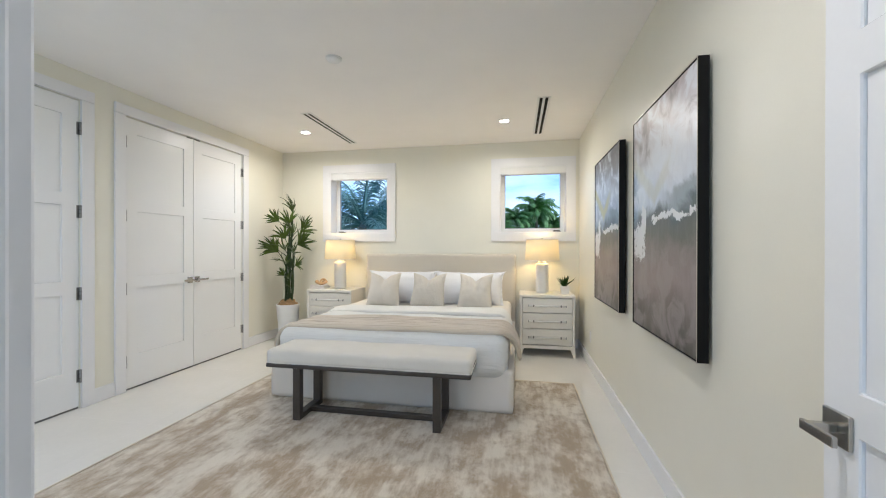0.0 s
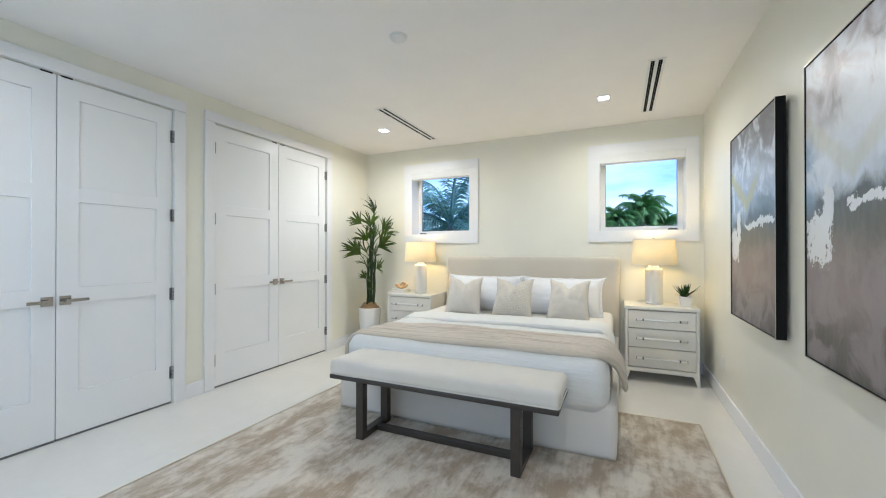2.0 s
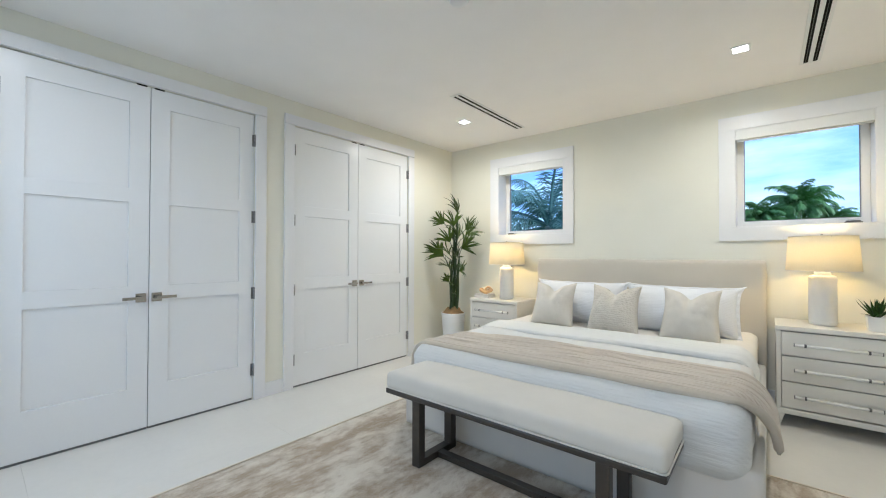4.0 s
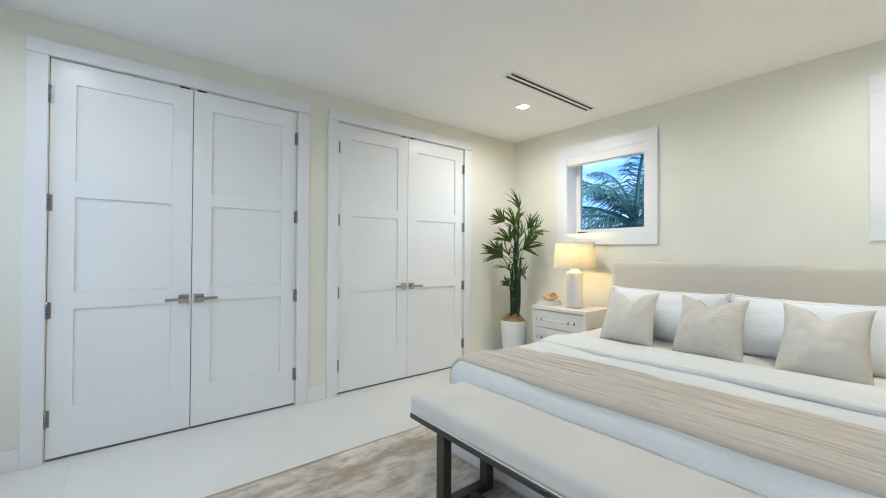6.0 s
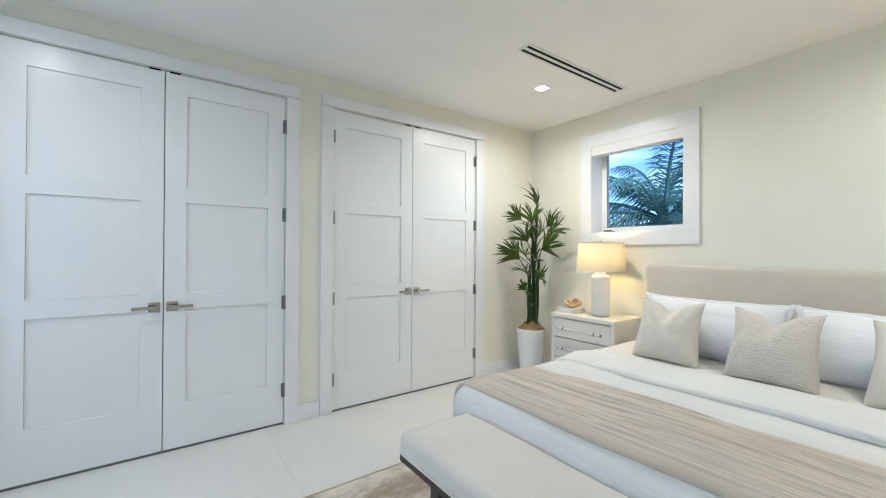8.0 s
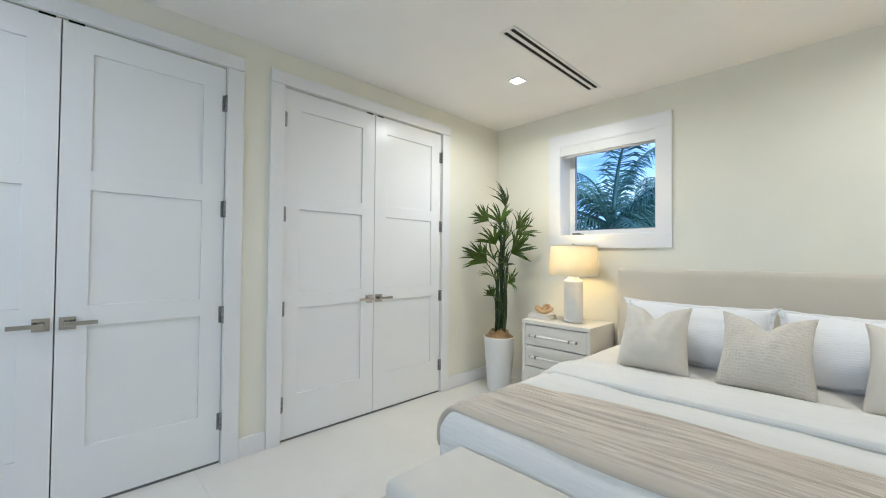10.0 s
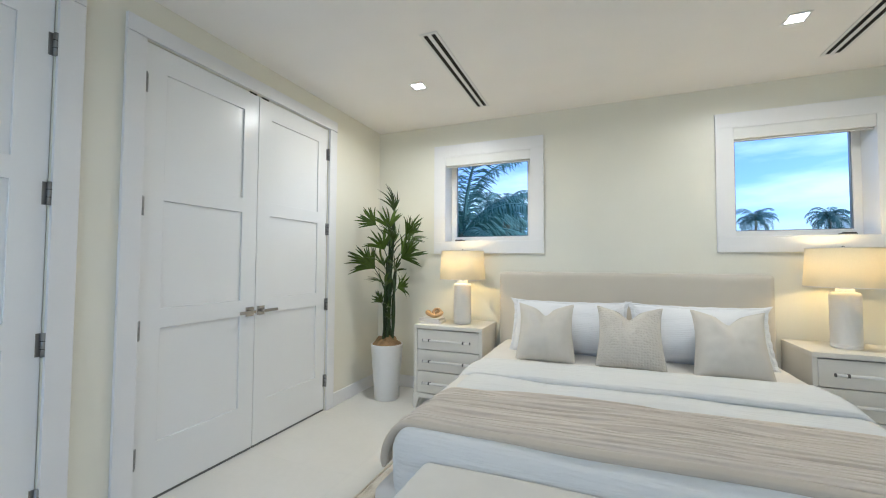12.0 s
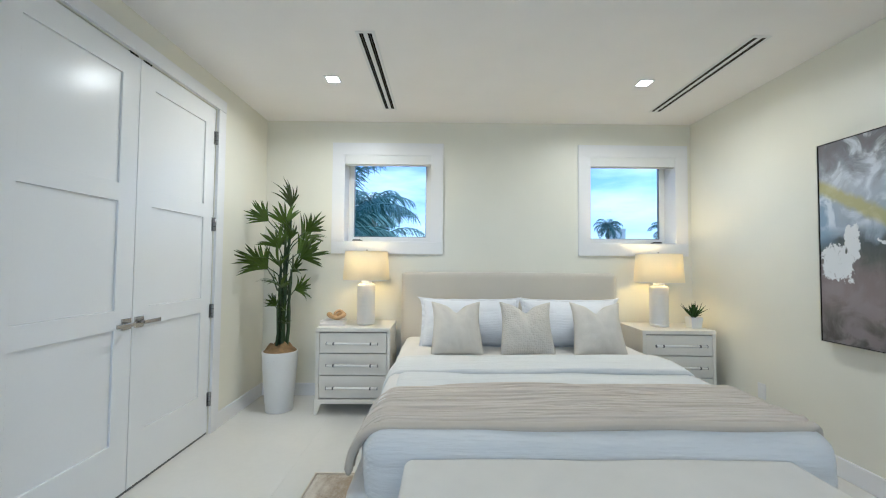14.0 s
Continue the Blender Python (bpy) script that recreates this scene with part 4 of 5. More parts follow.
seat = part("seat_cushion", at_bench(soft_box((-1.820, 2.625, 0.420), (-0.292, 3.01, 0.528), 0.034, (60, 24, 10), 0.007, 3.5)), BENCH, bench, soft=True)
wx0, wx1, wy0, wy1, wc = -1.818, -0.294, 2.627, 3.008, 0.02
rim = [(wx0, wy0 + wc), (wx0 + 0.3 * wc, wy0 + 0.3 * wc), (wx0 + wc, wy0), (wx1 - wc, wy0), (wx1 - 0.3 * wc, wy0 + 0.3 * wc), (wx1, wy0 + wc),
       (wx1, wy1 - wc), (wx1 - 0.3 * wc, wy1 - 0.3 * wc), (wx1 - wc, wy1), (wx0 + wc, wy1), (wx0 + 0.3 * wc, wy1 - 0.3 * wc), (wx0, wy1 - wc)]
part("welt", at_bench(tube([(x, y, 0.4335) for x, y in rim], 0.004, 6, closed=True)), BENCH, seat)
part("seat_frame", at_bench(box(-1.817, 2.628, 0.396, -0.295, 3.007, 0.427, 0.007)), BRONZE, bench)
for x in (-1.583, -0.533):
    for y in (2.650, 2.945):
        part("leg", at_bench(box(x - 0.028, y, 0.013, x + 0.028, y + 0.05, 0.400, 0.002)), BRONZE, bench)
    part("foot_rail", at_bench(box(x - 0.0275, 2.700, 0.013, x + 0.0275, 2.945, 0.052, 0.002)), BRONZE, bench)
part("stretcher", at_bench(box(-1.555, 2.815, 0.016, -0.561, 2.865, 0.049, 0.002)), BRONZE, bench)


# ---- bedside cabinets and what stands on them ----
def nightstand():
    w, d, h = 0.632, 0.455, 0.728
    root = thing("nightstand", (0, 0, 0), "cream lacquered three-drawer bedside cabinet on tapered legs", "nightstand", "bedside cabinets")
    part("top", box(-w / 2, 0, 0.694, w / 2, d, h, 0.004), LACQUER, root)
    t = 0.030
    part("side_panel", box(-w / 2 + 0.003, 0.003, 0.112, -w / 2 + t, d, 0.694, 0.002), LACQUER, root)
    part("side_panel", box(w / 2 - t, 0.003, 0.112, w / 2 - 0.003, d, 0.694, 0.002), LACQUER, root)
    part("back_panel", box(-w / 2 + t, d - 0.012, 0.14, w / 2 - t, d, 0.694), LACQUER, root)
    part("apron", box(-w / 2 - 0.002, 0.0, 0.092, w / 2 + 0.002, d, 0.130, 0.003), LACQUER, root)
    for z0, z1 in ((0.140, 0.323), (0.331, 0.508), (0.516, 0.686)):
        drawer = part("drawer", box(-w / 2 + t + 0.003, 0.006, z0, w / 2 - t - 0.003, 0.36, z1, 0.002), LACQUER, root)
        zc = (z0 + z1) / 2
        rod = part("handle", tube([(-0.214, -0.030, zc), (0.214, -0.030, zc)], 0.0105, 14), ACRYLIC, drawer, "white bar handle with nickel collars", True)
        for x in (-0.155, 0.155):
            part("collar", tube([(x - 0.006, -0.030, zc), (x + 0.006, -0.030, zc)], 0.0130, 14), GUNMETAL, drawer, "dark nickel collar", True)
            part("post", tube([(x, -0.020, zc), (x, 0.006, zc)], 0.006, 10), GUNMETAL, drawer)
        for x in (-0.2145, 0.2145):
            part("end_cap", tube([(x - 0.0022, -0.030, zc), (x + 0.0022, -0.030, zc)], 0.0122, 14), GUNMETAL, drawer)
    for sx in (-1, 1):
        for y0, sy in ((0.004, 1), (d - 0.006, -1)):
            bm = bmesh.new()
            top = [(0, 0), (0.05, 0), (0.05, 0.05), (0, 0.05)]
            bot = [(-0.006, -0.004), (0.018, -0.004), (0.018, 0.02), (-0.006, 0.02)]
            a = [bm.verts.new((sx * (w / 2 - x), y0 + sy * y, 0.092)) for x, y in top]
            b = [bm.verts.new((sx * (w / 2 - x), y0 + sy * y, 0.0)) for x, y in bot]
            bm.faces.new(a), bm.faces.new(b[::-1])
            for k in range(4):
                bm.faces.new((a[k], b[k], b[(k + 1) % 4], a[(k + 1) % 4]))
            bmesh.ops.recalc_face_normals(bm, faces=bm.faces)
            part("leg", bm, LACQUER, root)
    return root


stand = nightstand()
stand.location = (-2.420, 4.785, 0)
copy_thing(stand, pose(0.350, 4.785, 0))


def table_lamp():
    root = thing("table_lamp", (0, 0, 0), "white ribbed ceramic table lamp with linen drum shade, lit", "table lamp", "bedside lamps")
    prof = [(0.066, 0.0), (0.075, 0.004), (0.078, 0.02)] + [(0.078 + 0.0005 * math.sin(k * 0.9), 0.02 + 0.322 * k / 30) for k in range(31)] + [(0.077, 0.351), (0.071, 0.362), (0.056, 0.367)]
    bm = lathe(prof, 48)
    # slanting flutes
    for v in bm.verts:
        if 0.02 < v.co.z < 0.346:
            a = math.atan2(v.co.y, v.co.x)
            k = 1 + 0.009 * math.sin(16 * a + v.co.z * 40)
            v.co.x, v.co.y = v.co.x * k, v.co.y * k
    part("body", bm, RIBBED, root, soft=True)
    part("neck", lathe([(0.050, 0.366), (0.048, 0.371), (0.047, 0.386), (0.040, 0.392), (0.014, 0.404)], 24), WHITE, root, soft=True)
    # Unseen inside the shade; widened to block the bulb's light from the neck.
    part("socket", lathe([(0.016, 0.400), (0.040, 0.428), (0.045, 0.466), (0.012, 0.474)], 20), STEEL, root)
    z0, z1, r0, r1 = 0.400, 0.655, 0.207, 0.190
    part("shade", lathe([(r0, z0), (r1, z1), (r1 - 0.002, z1), (r0 - 0.002, z0), (r0, z0)], 56, caps=False), SHADE, root, "off-white linen drum shade, glowing warm", True)
    for z, r in ((z0, r0), (z1, r1)):
        part("rim", tube([(r * math.cos(q * math.tau / 56), r * math.sin(q * math.tau / 56), z) for q in range(56)], 0.0028, 6, closed=True), SHEET, root)
    for q in range(3):
        a = q * math.tau / 3
        part("spoke", tube([(0, 0, z1 - 0.02), (r1 * math.cos(a), r1 * math.sin(a), z1 - 0.004)], 0.0016, 5), STEEL, root)
    part("harp", tube([(0.018, 0, 0.45), (0.055, 0, 0.50), (0.05, 0, 0.60), (0, 0, 0.645), (-0.05, 0, 0.60), (-0.055, 0, 0.50), (-0.018, 0, 0.45)], 0.0018, 5), STEEL, root)
    part("finial", lathe([(0.006, 0.640), (0.009, 0.652), (0.010, 0.662), (0.006, 0.670), (0.001, 0.672)], 14), STEEL, root, soft=True)
    return root


tl = table_lamp()
tl.location = (*LAMP_SPOTS[0], 0.728)
copy_thing(tl, pose(*LAMP_SPOTS[1], 0.728, 0, 0, 40))

for k, (z, w, d, turn) in enumerate(((0.728, 0.215, 0.155, 4), (0.752, 0.20, 0.145, -3))):
    book = thing("book", (-2.625, 4.945, z), "white hardback book lying flat on bedside cabinet", "book", "stacked books")
    book.rotation_euler = (0, 0, radians(turn))
    part("cover", box(-w / 2, -d / 2, 0, w / 2, d / 2, 0.003, 0.001), COVER, book)
    part("cover", box(-w / 2, -d / 2, 0.020, w / 2, d / 2, 0.023, 0.001), COVER, book)
    part("spine", box(-w / 2, -d / 2 - 0.002, 0, w / 2, -d / 2 + 0.001, 0.023, 0.001), COVER, book)
    part("pages", box(-w / 2 + 0.003, -d / 2 + 0.001, 0.003, w / 2 - 0.004, d / 2 - 0.004, 0.020), PAPER, book)

knot = thing("wooden_knot", (-2.612, 4.945, 0.776), "carved pale wooden knot ornament on stacked books", "ornament")
loop = []
for k in range(64):
    a = k * math.tau / 64
    r = 0.052 + 0.014 * math.cos(3 * a / 1.0)
    loop.append((r * 1.15 * math.cos(a), r * 0.85 * math.sin(a), 0.033 + 0.017 * math.sin(2 * a + 0.6)))
part("loop", tube(loop, 0.0175, 14, closed=True), WOODK, knot, soft=True)
loop = [(0.028 + 0.036 * math.cos(k * math.tau / 40), 0.006 + 0.012 * math.sin(k * math.tau / 40), 0.046 + 0.030 * math.sin(k * math.tau / 40)) for k in range(40)]
part("ring", tube(loop, 0.013, 12, closed=True), WOODK, knot, soft=True)

# ---- potted succulent ----
succ = thing("potted_succulent", (0.565, 4.93, 0.728), "small spiky green succulent in white square pot", "plant")
bm = bmesh.new()
a = [bm.verts.new((sx * 0.044, sy * 0.044, 0)) for sx, sy in ((-1, -1), (1, -1), (1, 1), (-1, 1))]
b = [bm.verts.new((sx * 0.052, sy * 0.052, 0.098)) for sx, sy in ((-1, -1), (1, -1), (1, 1), (-1, 1))]
c = [bm.verts.new((sx * 0.046, sy * 0.046, 0.098)) for sx, sy in ((-1, -1), (1, -1), (1, 1), (-1, 1))]
d = [bm.verts.new((sx * 0.044, sy * 0.044, 0.082)) for sx, sy in ((-1, -1), (1, -1), (1, 1), (-1, 1))]
bm.faces.new(a[::-1]), bm.faces.new(d)
for lo, hi in ((a, b), (b, c), (c, d)):
    for q in range(4):
        bm.faces.new((lo[q], lo[(q + 1) % 4], hi[(q + 1) % 4], hi[q]))
bmesh.ops.bevel(bm, geom=[e for e in bm.edges], offset=0.003, segments=2, affect="EDGES")
part("pot", bm, WHITE, succ, "white glazed pot")


def blade(length, width, curl, thick=0.006, n=9):
    """A pointed, channelled leaf growing along +y from the origin."""
    bm, rows = bmesh.new(), []
    for k in range(n + 1):
        q = k / n
        w = width * (1 - q) ** 0.7 * (0.55 + 1.2 * q * (1 - q) + 0.45 * (1 - q))
        ang = curl * q
        y, z = length * q * math.cos(ang * 0.5), length * q * math.sin(ang * 0.5)
        t = thick * (1 - q)
        rows.append([bm.verts.new(p) for p in ((-w, y, z + 0.3 * w), (0, y, z - t * 0.2), (w, y, z + 0.3 * w), (0, y, z - t))])
    for r, s in zip(rows, rows[1:]):
        for q in range(4):
            bm.faces.new((r[q], r[(q + 1) % 4], s[(q + 1) % 4], s[q]))
    bmesh.ops.recalc_face_normals(bm, faces=bm.faces)
    me = bpy.data.meshes.new("leaf")
    bm.to_mesh(me)
    bm.free()
    me.polygons.foreach_set("use_smooth", [True] * len(me.polygons))
    return me


rnd = random.Random(4)
succ_leaf = [blade(0.168, 0.018, c) for c in (0.5, -0.3, 0.15)]
for me in succ_leaf:
    me.materials.append(SUCC)
for k in range(30):
    ring = k / 30
    lf = new("leaf", succ_leaf[k % 3])
    lf.parent = succ
    lf.location = (0, 0, 0.088)
    s = rnd.uniform(0.75, 1.1) * (1 - 0.25 * ring)
    lf.rotation_euler = Euler((radians(28 + 54 * ring + rnd.uniform(-8, 8)), 0, k * 2.39996 + rnd.uniform(-0.2, 0.2)), "XYZ")
    lf.scale = (s, s, s)


# ---- fan palm in the corner ----
PX, PY = -3.078, 4.905
palm = thing("potted_palm", (PX, PY, 0), "tall green fan palm in a white tapered planter", "plant")
pot = lathe([(0.108, 0.0), (0.112, 0.004), (0.126, 0.20), (0.143, 0.40), (0.150, 0.505), (0.149, 0.511), (0.141, 0.511), (0.138, 0.46), (0.001, 0.455)], 56)
part("planter", pot, WHITE, palm, "glossy white tapered planter", True)


def husk(u, v):
    a, b = 2 * u - 1, 2 * v - 1
    x, y = a * math.sqrt(1 - b * b / 2), b * math.sqrt(1 - a * a / 2)
    r = math.hypot(x, y)
    fold = abs(noise.noise(Vector((x * 2.0, y * 2.0, 5)))) + 0.25 * abs(noise.noise(Vector((x * 6, y * 6, 9))))
    return 0.140 * x, 0.140 * y, 0.497 + 0.05 * (1 - r * r) + 0.12 * fold * (1 - 0.75 * r * r)


bm = sheet(husk, 26, 26, 0.005)
part("husk_mulch", bm, HUSK, palm, "crumpled brown palm husk mulch", True)


def fan_mesh(seed, segs=11, spread=150, length=0.27, width=0.0095):
    """One fan leaf: narrow pleated segments from a hub at the origin, opening along +z, facing -y."""
    r, bm = random.Random(seed), bmesh.new()
    for k in range(segs):
        q = k / (segs - 1) - 0.5
        ang = radians(spread) * q + r.uniform(-0.05, 0.05)
        ln = length * (1 - 0.35 * abs(q) ** 1.4 * 2) * r.uniform(0.9, 1.08)
        rows, out = [], Vector((math.sin(ang), 0, math.cos(ang)))
        side, sag, fwd = Vector((math.cos(ang), 0, -math.sin(ang))), r.uniform(0.2, 0.75), r.uniform(-0.6, 0.3)
        for j in range(6):
            s = j / 5
            w = width * (0.45 + 1.3 * s) * (1 - s ** 2.2) + 0.0006
            c = out * ln * s + Vector((0, fwd * ln * s * s, -sag * ln * s * s * 0.45))
            rows.append([bm.verts.new(c + side * w + Vector((0, 0.3 * w, 0))), bm.verts.new(c - Vector((0, 0.0015, 0))), bm.verts.new(c - side * w + Vector((0, 0.3 * w, 0)))])
        for a, b in zip(rows, rows[1:]):
            bm.faces.new((a[0], a[1], b[1], b[0])), bm.faces.new((a[1], a[2], b[2], b[1]))
    me = bpy.data.meshes.new("leaf")
    bm.to_mesh(me)
    bm.free()
    me.materials.append(LEAF)
    me.polygons.foreach_set("use_smooth", [True] * len(me.polygons))
    return me


fans = [fan_mesh(s, n, sp) for s, n, sp in ((1, 12, 66), (2, 14, 88), (3, 13, 76), (4, 11, 58))]
# canes: foot (x, y) and the crown (x, y, z) to which each rises
canes = [((-0.02, -0.01), (0.055, 0.0, 1.78)), ((0.02, -0.02), (0.015, -0.03, 1.52)), ((0.0, 0.03), (-0.04, 0.02, 1.30)), ((-0.03, 0.01), (-0.03, -0.02, 1.15)), ((0.03, 0.02), (0.05, 0.03, 1.22)), ((0.01, -0.04), (0.03, -0.05, 0.98)), ((-0.035, -0.03), (-0.02, -0.05, 1.06)), ((0.04, -0.01), (0.06, -0.02, 1.12)), ((0.0, 0.0), (0.02, 0.0, 1.4))]
for (fx, fy), (cx, cy, cz) in canes:
    pts = [(0.018 + fx + (cx - fx) * q / 6 + 0.006 * math.sin(q * 2.1 + fx * 90), fy + (cy - fy) * q / 6, 0.46 + (cz - 0.46) * q / 6) for q in range(7)]
    part("cane", tube(pts, lambda q: 0.016 - 0.006 * q, 8), CANE, palm, soft=True)
# fans: hub offset from the planter's middle (x, y, z), lean to the right in degrees, tip towards the room, size
FANS = [(0.060, 0.00, 1.77, 3, 4, 1.0), (0.030, -0.03, 1.60, -8, 10, 0.95), (-0.115, -0.04, 1.64, -52, 14, 0.95), (0.205, -0.02, 1.55, 52, 12, 1.05), (0.09, -0.06, 1.48, 14, 22, 1.0),
        (0.00, -0.07, 1.40, -22, 26, 1.0), (0.17, -0.05, 1.32, 66, 20, 1.12), (0.11, 0.06, 1.36, 40, -12, 1.1), (-0.15, -0.04, 1.26, -68, 16, 1.05), (-0.09, -0.09, 1.22, -38, 36, 1.05), (0.02, -0.10, 1.24, 6, 40, 1.05),
        (0.12, -0.08, 1.20, 48, 34, 1.0), (0.13, -0.04, 1.04, 70, 20, 1.0), (0.03, -0.09, 1.06, 18, 44, 0.9), (-0.02, -0.06, 0.92, -50, 24, 0.48), (0.05, -0.07, 0.86, 40, 36, 0.48), (-0.02, 0.10, 1.44, -20, -40, 1.0),
        (0.12, 0.12, 1.5, 30, -45, 1.0), (-0.02, -0.07, 0.90, -30, 40, 0.6), (0.045, -0.05, 0.74, 20, 40, 0.5)]
rnd = random.Random(21)
for k, (hx, hy, hz, lean, tip, size) in enumerate(FANS):
    root = min(canes, key=lambda c: abs(c[1][2] - hz + 0.05) + 2 * abs(c[1][0] - hx) * 0.3)
    zb = max(min(hz - 0.16 - 0.35 * abs(hx), root[1][2] - 0.02), 0.5)
    q = (zb - 0.46) / (root[1][2] - 0.46)
    bx, by = root[0][0] + (root[1][0] - root[0][0]) * q, root[0][1] + (root[1][1] - root[0][1]) * q
    stem = part("leaf_stalk", tube([(bx, by, zb), ((bx * 1.2 + hx) / 2.2, (by + hy) / 2, zb + 0.62 * (hz - zb)), (hx, hy, hz)], lambda q: 0.0065 - 0.003 * q, 6), CANE, palm, soft=True)
    leaf = new("leaf", fans[k % 4])
    leaf.parent = stem
    leaf.location = (hx, hy, hz)
    leaf.rotation_euler = Euler((radians(tip), radians(lean), radians(rnd.uniform(-25, 25))), "XYZ")
    leaf.scale = (size * 1.06, size * 1.06, size * 1.06)


# ---- outside ----
bm = bmesh.new()
bmesh.ops.create_grid(bm, x_segments=8, y_segments=8, size=2500)
bmesh.ops.translate(bm, verts=bm.verts, vec=(0, 0, -3.6))
tagged(link("ground", bm, GRASS), "green lawn reaching the horizon", "ground", kind="structure")


def crown_mesh(seed, fronds, length, droop, leaflets=26, lift=1.0, wide=0.019):
    r, bm = random.Random(seed), bmesh.new()
    for f in range(fronds):
        az, el = f * 2.39996 + r.uniform(-0.2, 0.2), radians(lift * (80 - 95 * f / fronds) + r.uniform(-8, 8))
        ln = length * r.uniform(0.8, 1.1)
        flat = Vector((math.cos(az), math.sin(az), 0))
        side = Vector((-math.sin(az), math.cos(az), 0))
        pts, p, e = [Vector((0, 0, 0))], Vector((0, 0, 0)), el
        n = 14
        for k in range(n):
            p = p + (flat * math.cos(e) + Vector((0, 0, math.sin(e)))) * ln / n
            e -= droop / n * (0.5 + 1.4 * k / n)
            pts.append(p.copy())
        tube(pts, lambda q: 0.045 * (1 - q) + 0.006, 4, bm)
        for k in range(leaflets):
            q = 0.12 + 0.88 * k / leaflets
            i = min(int(q * n), n - 1)
            c = pts[i].lerp(pts[i + 1], q * n - i)
            ahead = (pts[i + 1] - pts[i]).normalized()
            size = ln * 0.3 * math.sin(math.pi * min(0.15 + 0.8 * q, 1)) + 0.08
            for s in (-1, 1):
                tip = c + (side * s * r.uniform(0.55, 0.9) + ahead * 0.6).normalized() * size * 0.75 + Vector((0, 0, -size * r.uniform(0.25, 0.7)))
                mid = c.lerp(tip, 0.5) + Vector((0, 0, size * 0.12))
                w = ahead * wide
                bm.faces.new((bm.verts.new(c - w * 0.6), bm.verts.new(c + w * 0.6), bm.verts.new(mid + w), bm.verts.new(mid - w)))
                bm.faces.new((bm.verts.new(mid - w), bm.verts.new(mid + w), bm.verts.new(tip)))
    me = bpy.data.meshes.new("crown")
    bm.to_mesh(me)
    bm.free()
    me.materials.append(HAZY)
    return me


crowns = [crown_mesh(3, 26, 2.7, 2.0, 46), crown_mesh(5, 30, 2.4, 2.3, 46), crown_mesh(8, 22, 3.0, 1.6, 50), crown_mesh(12, 36, 2.2, 2.1, 42), crown_mesh(21, 30, 2.4, 2.45, 40, 0.95), crown_mesh(33, 20, 2.3, 1.3, 70, 1.02, 0.013), crown_mesh(40, 46, 1.8, 1.55, 44, 1.1, 0.022)]


def palm_tree(x, y, top, kind, scale=1.0, turn=0, leaf=None):
    """top: height of the crown's heart."""
    z0 = -3.6
    root = thing("palm_tree", (x, y, z0), "tall feathery coconut palm in the garden", "tree", "garden palms")
    n, h = 12, top - z0
    bend = 0.35 * math.sin(x * 1.7)
    pts = [(bend * (1 - (q / n) ** 2), 0.2 * math.sin(q / n * 2), h * q / n) for q in range(n + 1)]
    pts = [(p[0] - pts[-1][0], p[1] - pts[-1][1], p[2]) for p in pts]
    part("trunk", tube(pts, lambda q: 0.17 - 0.07 * q + 0.012 * math.sin(q * 90), 10), TRUNK, root, soft=True)
    cr = new("crown", crowns[kind])
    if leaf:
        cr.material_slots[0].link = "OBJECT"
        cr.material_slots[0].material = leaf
    cr.parent = root
    cr.location, cr.rotation_euler, cr.scale = (0, 0, h - 0.05), (0, 0, radians(turn)), (scale, scale, scale)
    return root


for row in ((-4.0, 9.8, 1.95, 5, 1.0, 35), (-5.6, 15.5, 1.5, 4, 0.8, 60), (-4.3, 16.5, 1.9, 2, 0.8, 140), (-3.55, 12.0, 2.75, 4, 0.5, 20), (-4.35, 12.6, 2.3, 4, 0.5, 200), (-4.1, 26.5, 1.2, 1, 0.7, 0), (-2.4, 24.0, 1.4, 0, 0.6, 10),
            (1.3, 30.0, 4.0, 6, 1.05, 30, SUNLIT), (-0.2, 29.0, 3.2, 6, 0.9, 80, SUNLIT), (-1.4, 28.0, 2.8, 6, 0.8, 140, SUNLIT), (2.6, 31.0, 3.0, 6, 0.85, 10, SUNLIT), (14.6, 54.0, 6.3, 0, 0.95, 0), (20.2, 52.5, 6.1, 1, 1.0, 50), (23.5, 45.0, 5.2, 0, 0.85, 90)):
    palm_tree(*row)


def shrub(x, y, top, w, seed, leaf=HAZY):
    """A broad-leaved tree whose upper leaves stand above the sills."""
    r, bm = random.Random(seed), bmesh.new()
    root = thing("garden_tree", (x, y, -3.6), "dense dark green broad-leaved garden tree", "tree", "garden trees")
    h = top + 3.6
    trunk = tube([(0, 0, 0), (0.1, 0.05, h * 0.4), (0.0, 0.1, h * 0.75)], lambda q: 0.2 - 0.12 * q, 8)
    for k in range(5):
        a = k * 1.26
        tube([(0.05, 0.05, h * 0.45), (0.4 * w * math.cos(a), 0.4 * w * math.sin(a), h * 0.75)], lambda q: 0.08 - 0.05 * q, 6, trunk)
    part("trunk", trunk, TRUNK, root, soft=True)
    lumps = [(Vector((r.uniform(-0.7, 0.7) * w, r.uniform(-0.5, 0.5) * w, h - w * r.uniform(0.35, 1.5))), w * r.uniform(0.25, 0.5)) for _ in range(16)]
    for c, s in lumps:
        for _ in range(170):
            d = Vector((r.gauss(0, 1), r.gauss(0, 1), r.gauss(0, 1))).normalized() * s * r.uniform(0.6, 1.05)
            p = c + d
            if p.z > h:
                continue
            a, b = Vector((r.gauss(0, 1), r.gauss(0, 1), r.gauss(0, 1))).normalized() * 0.10, Vector((r.gauss(0, 1), r.gauss(0, 1), r.gauss(0, 1))).normalized() * 0.05
            bm.faces.new([bm.verts.new(q) for q in (p - a, p + b, p + a, p - b)])
    part("crown", bm, leaf, root)
    return root


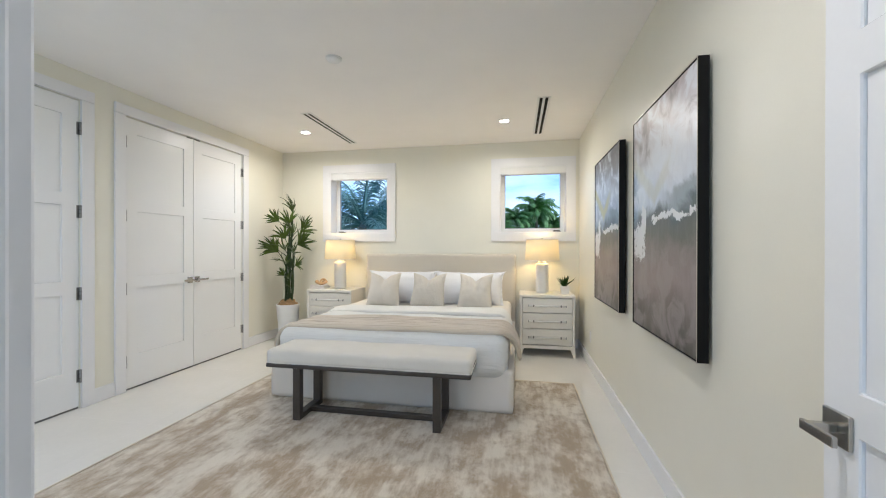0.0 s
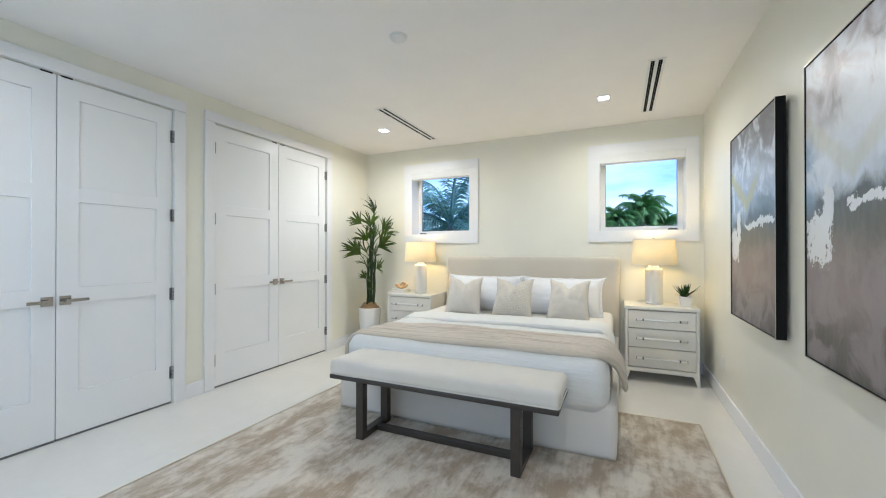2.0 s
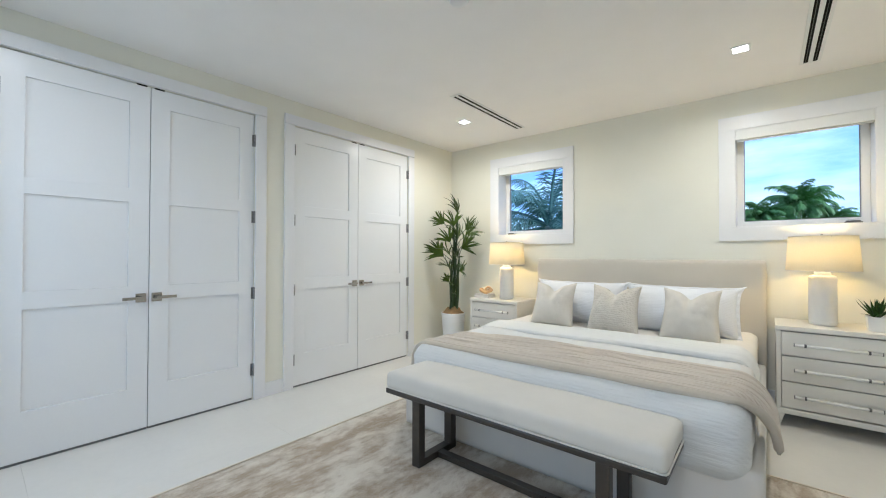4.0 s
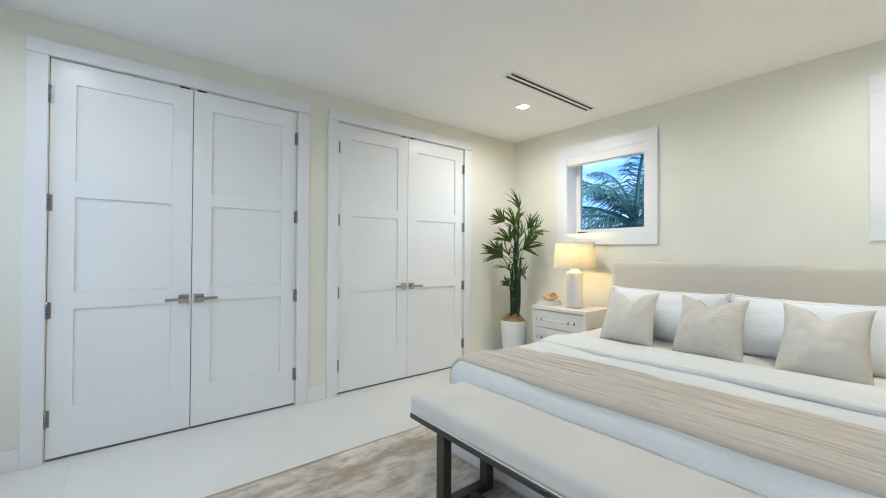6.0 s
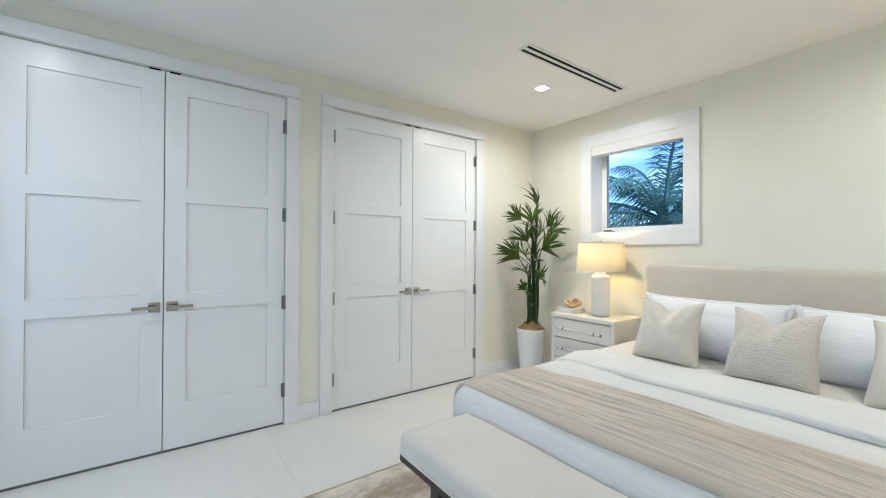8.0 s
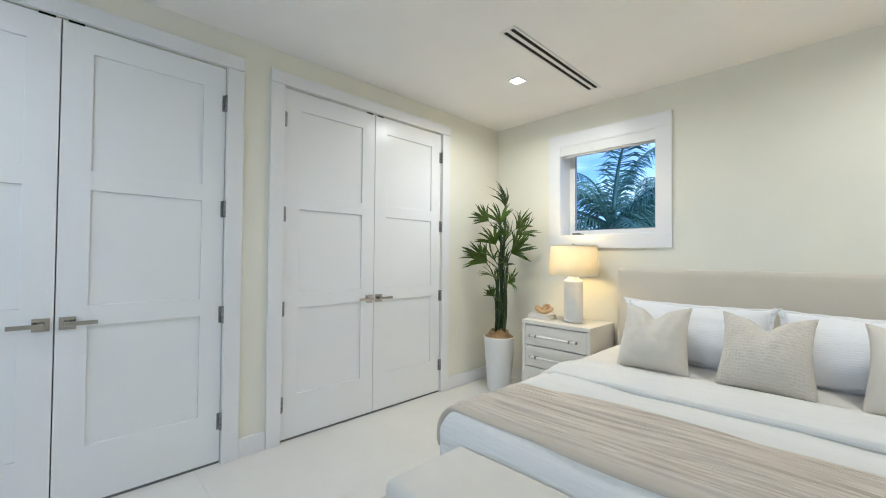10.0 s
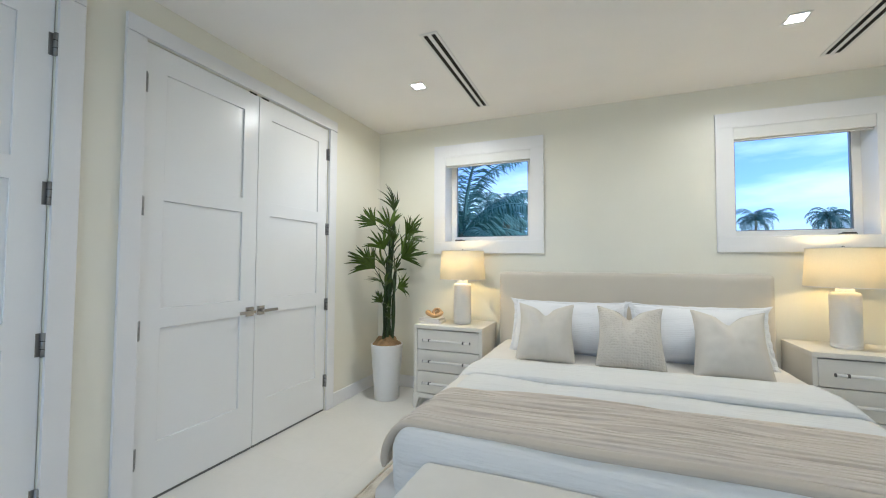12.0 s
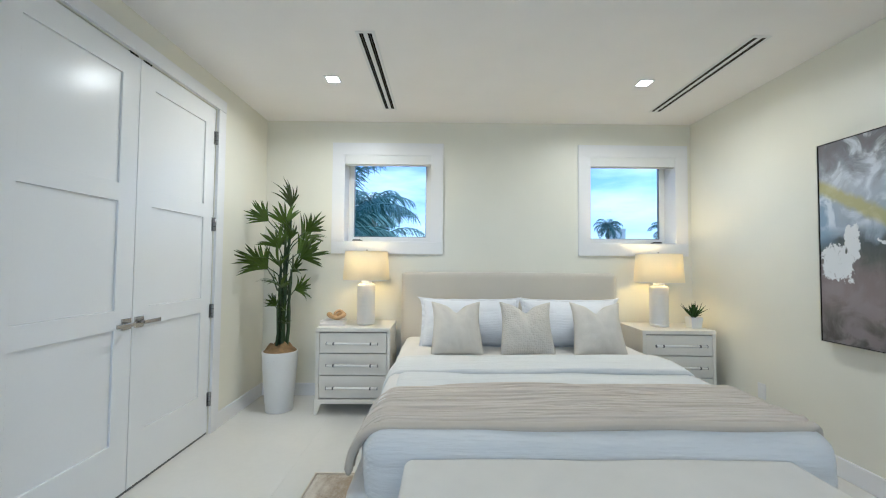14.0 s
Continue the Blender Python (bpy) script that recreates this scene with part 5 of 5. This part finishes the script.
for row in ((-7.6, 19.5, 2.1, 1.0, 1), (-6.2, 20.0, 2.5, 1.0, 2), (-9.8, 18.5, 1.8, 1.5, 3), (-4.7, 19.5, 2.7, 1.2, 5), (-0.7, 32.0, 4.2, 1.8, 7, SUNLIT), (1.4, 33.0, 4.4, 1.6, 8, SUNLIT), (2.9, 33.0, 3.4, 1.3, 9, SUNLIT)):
    shrub(*row)

house = thing("neighbour_house", (42.2, 99.5, -3.6), "distant white stucco house with a roof tower", "house")
part("wall", box(-7, -5, 0, 7, 5, 6.2), STUCCO, house)
tower = part("tower", box(-1.6, -1.8, 6.2, 1.6, 1.8, 13.5), STUCCO, house)
part("tower_cap", box(-1.75, -1.95, 13.5, 1.75, 1.95, 13.7), STUCCO, tower)
roof = bmesh.new()
ra = [roof.verts.new(p) for p in ((-7.5, -5.5, 6.2), (7.5, -5.5, 6.2), (7.5, 5.5, 6.2), (-7.5, 5.5, 6.2), (-4, 0, 8.2), (4, 0, 8.2))]
for f in ((0, 1, 5, 4), (2, 3, 4, 5), (1, 2, 5), (3, 0, 4), (3, 2, 1, 0)):
    roof.faces.new([ra[k] for k in f])
part("roof", roof, ROOF, house)
for wx in (-4.5, 0, 4.5):
    w = part("window", box(wx - 0.8, -5.06, 3.6, wx + 0.8, -5.0, 5.2), TRIM, house)
    part("pane", box(wx - 0.7, -5.08, 3.7, wx + 0.7, -5.061, 5.1), BLACK, w)

# ---- floor tiles ----
TS, GAP = 1.22, 0.0005
tile_meshes = {}
for i in range(-3, 3):
    for j in range(-5, 3):
        x0, y0 = -0.16 + i * TS, 3.635 + j * TS
        hall = j < -3
        a, c = max(x0, -1.72 if hall else -4.12) + GAP / 2, min(x0 + TS, 1.72 if hall else XE + 0.12) - GAP / 2
        b, d = max(y0, -2.14 if hall else 0.03) + GAP / 2, min(y0 + TS if j != -4 else 0.03, YN) - GAP / 2
        if c - a < 0.02 or d - b < 0.02:
            continue
        key = (round(c - a, 3), round(d - b, 3))
        if key not in tile_meshes:
            tb = box(0, 0, -0.006, c - a, d - b, 0.0, 0.0004, 1)
            me = bpy.data.meshes.new("tile")
            tb.to_mesh(me)
            tb.free()
            me.materials.append(TILE)
            tile_meshes[key] = me
        tile = new("tile", tile_meshes[key])
        tile.parent, tile.location = floor, (a, b, 0)
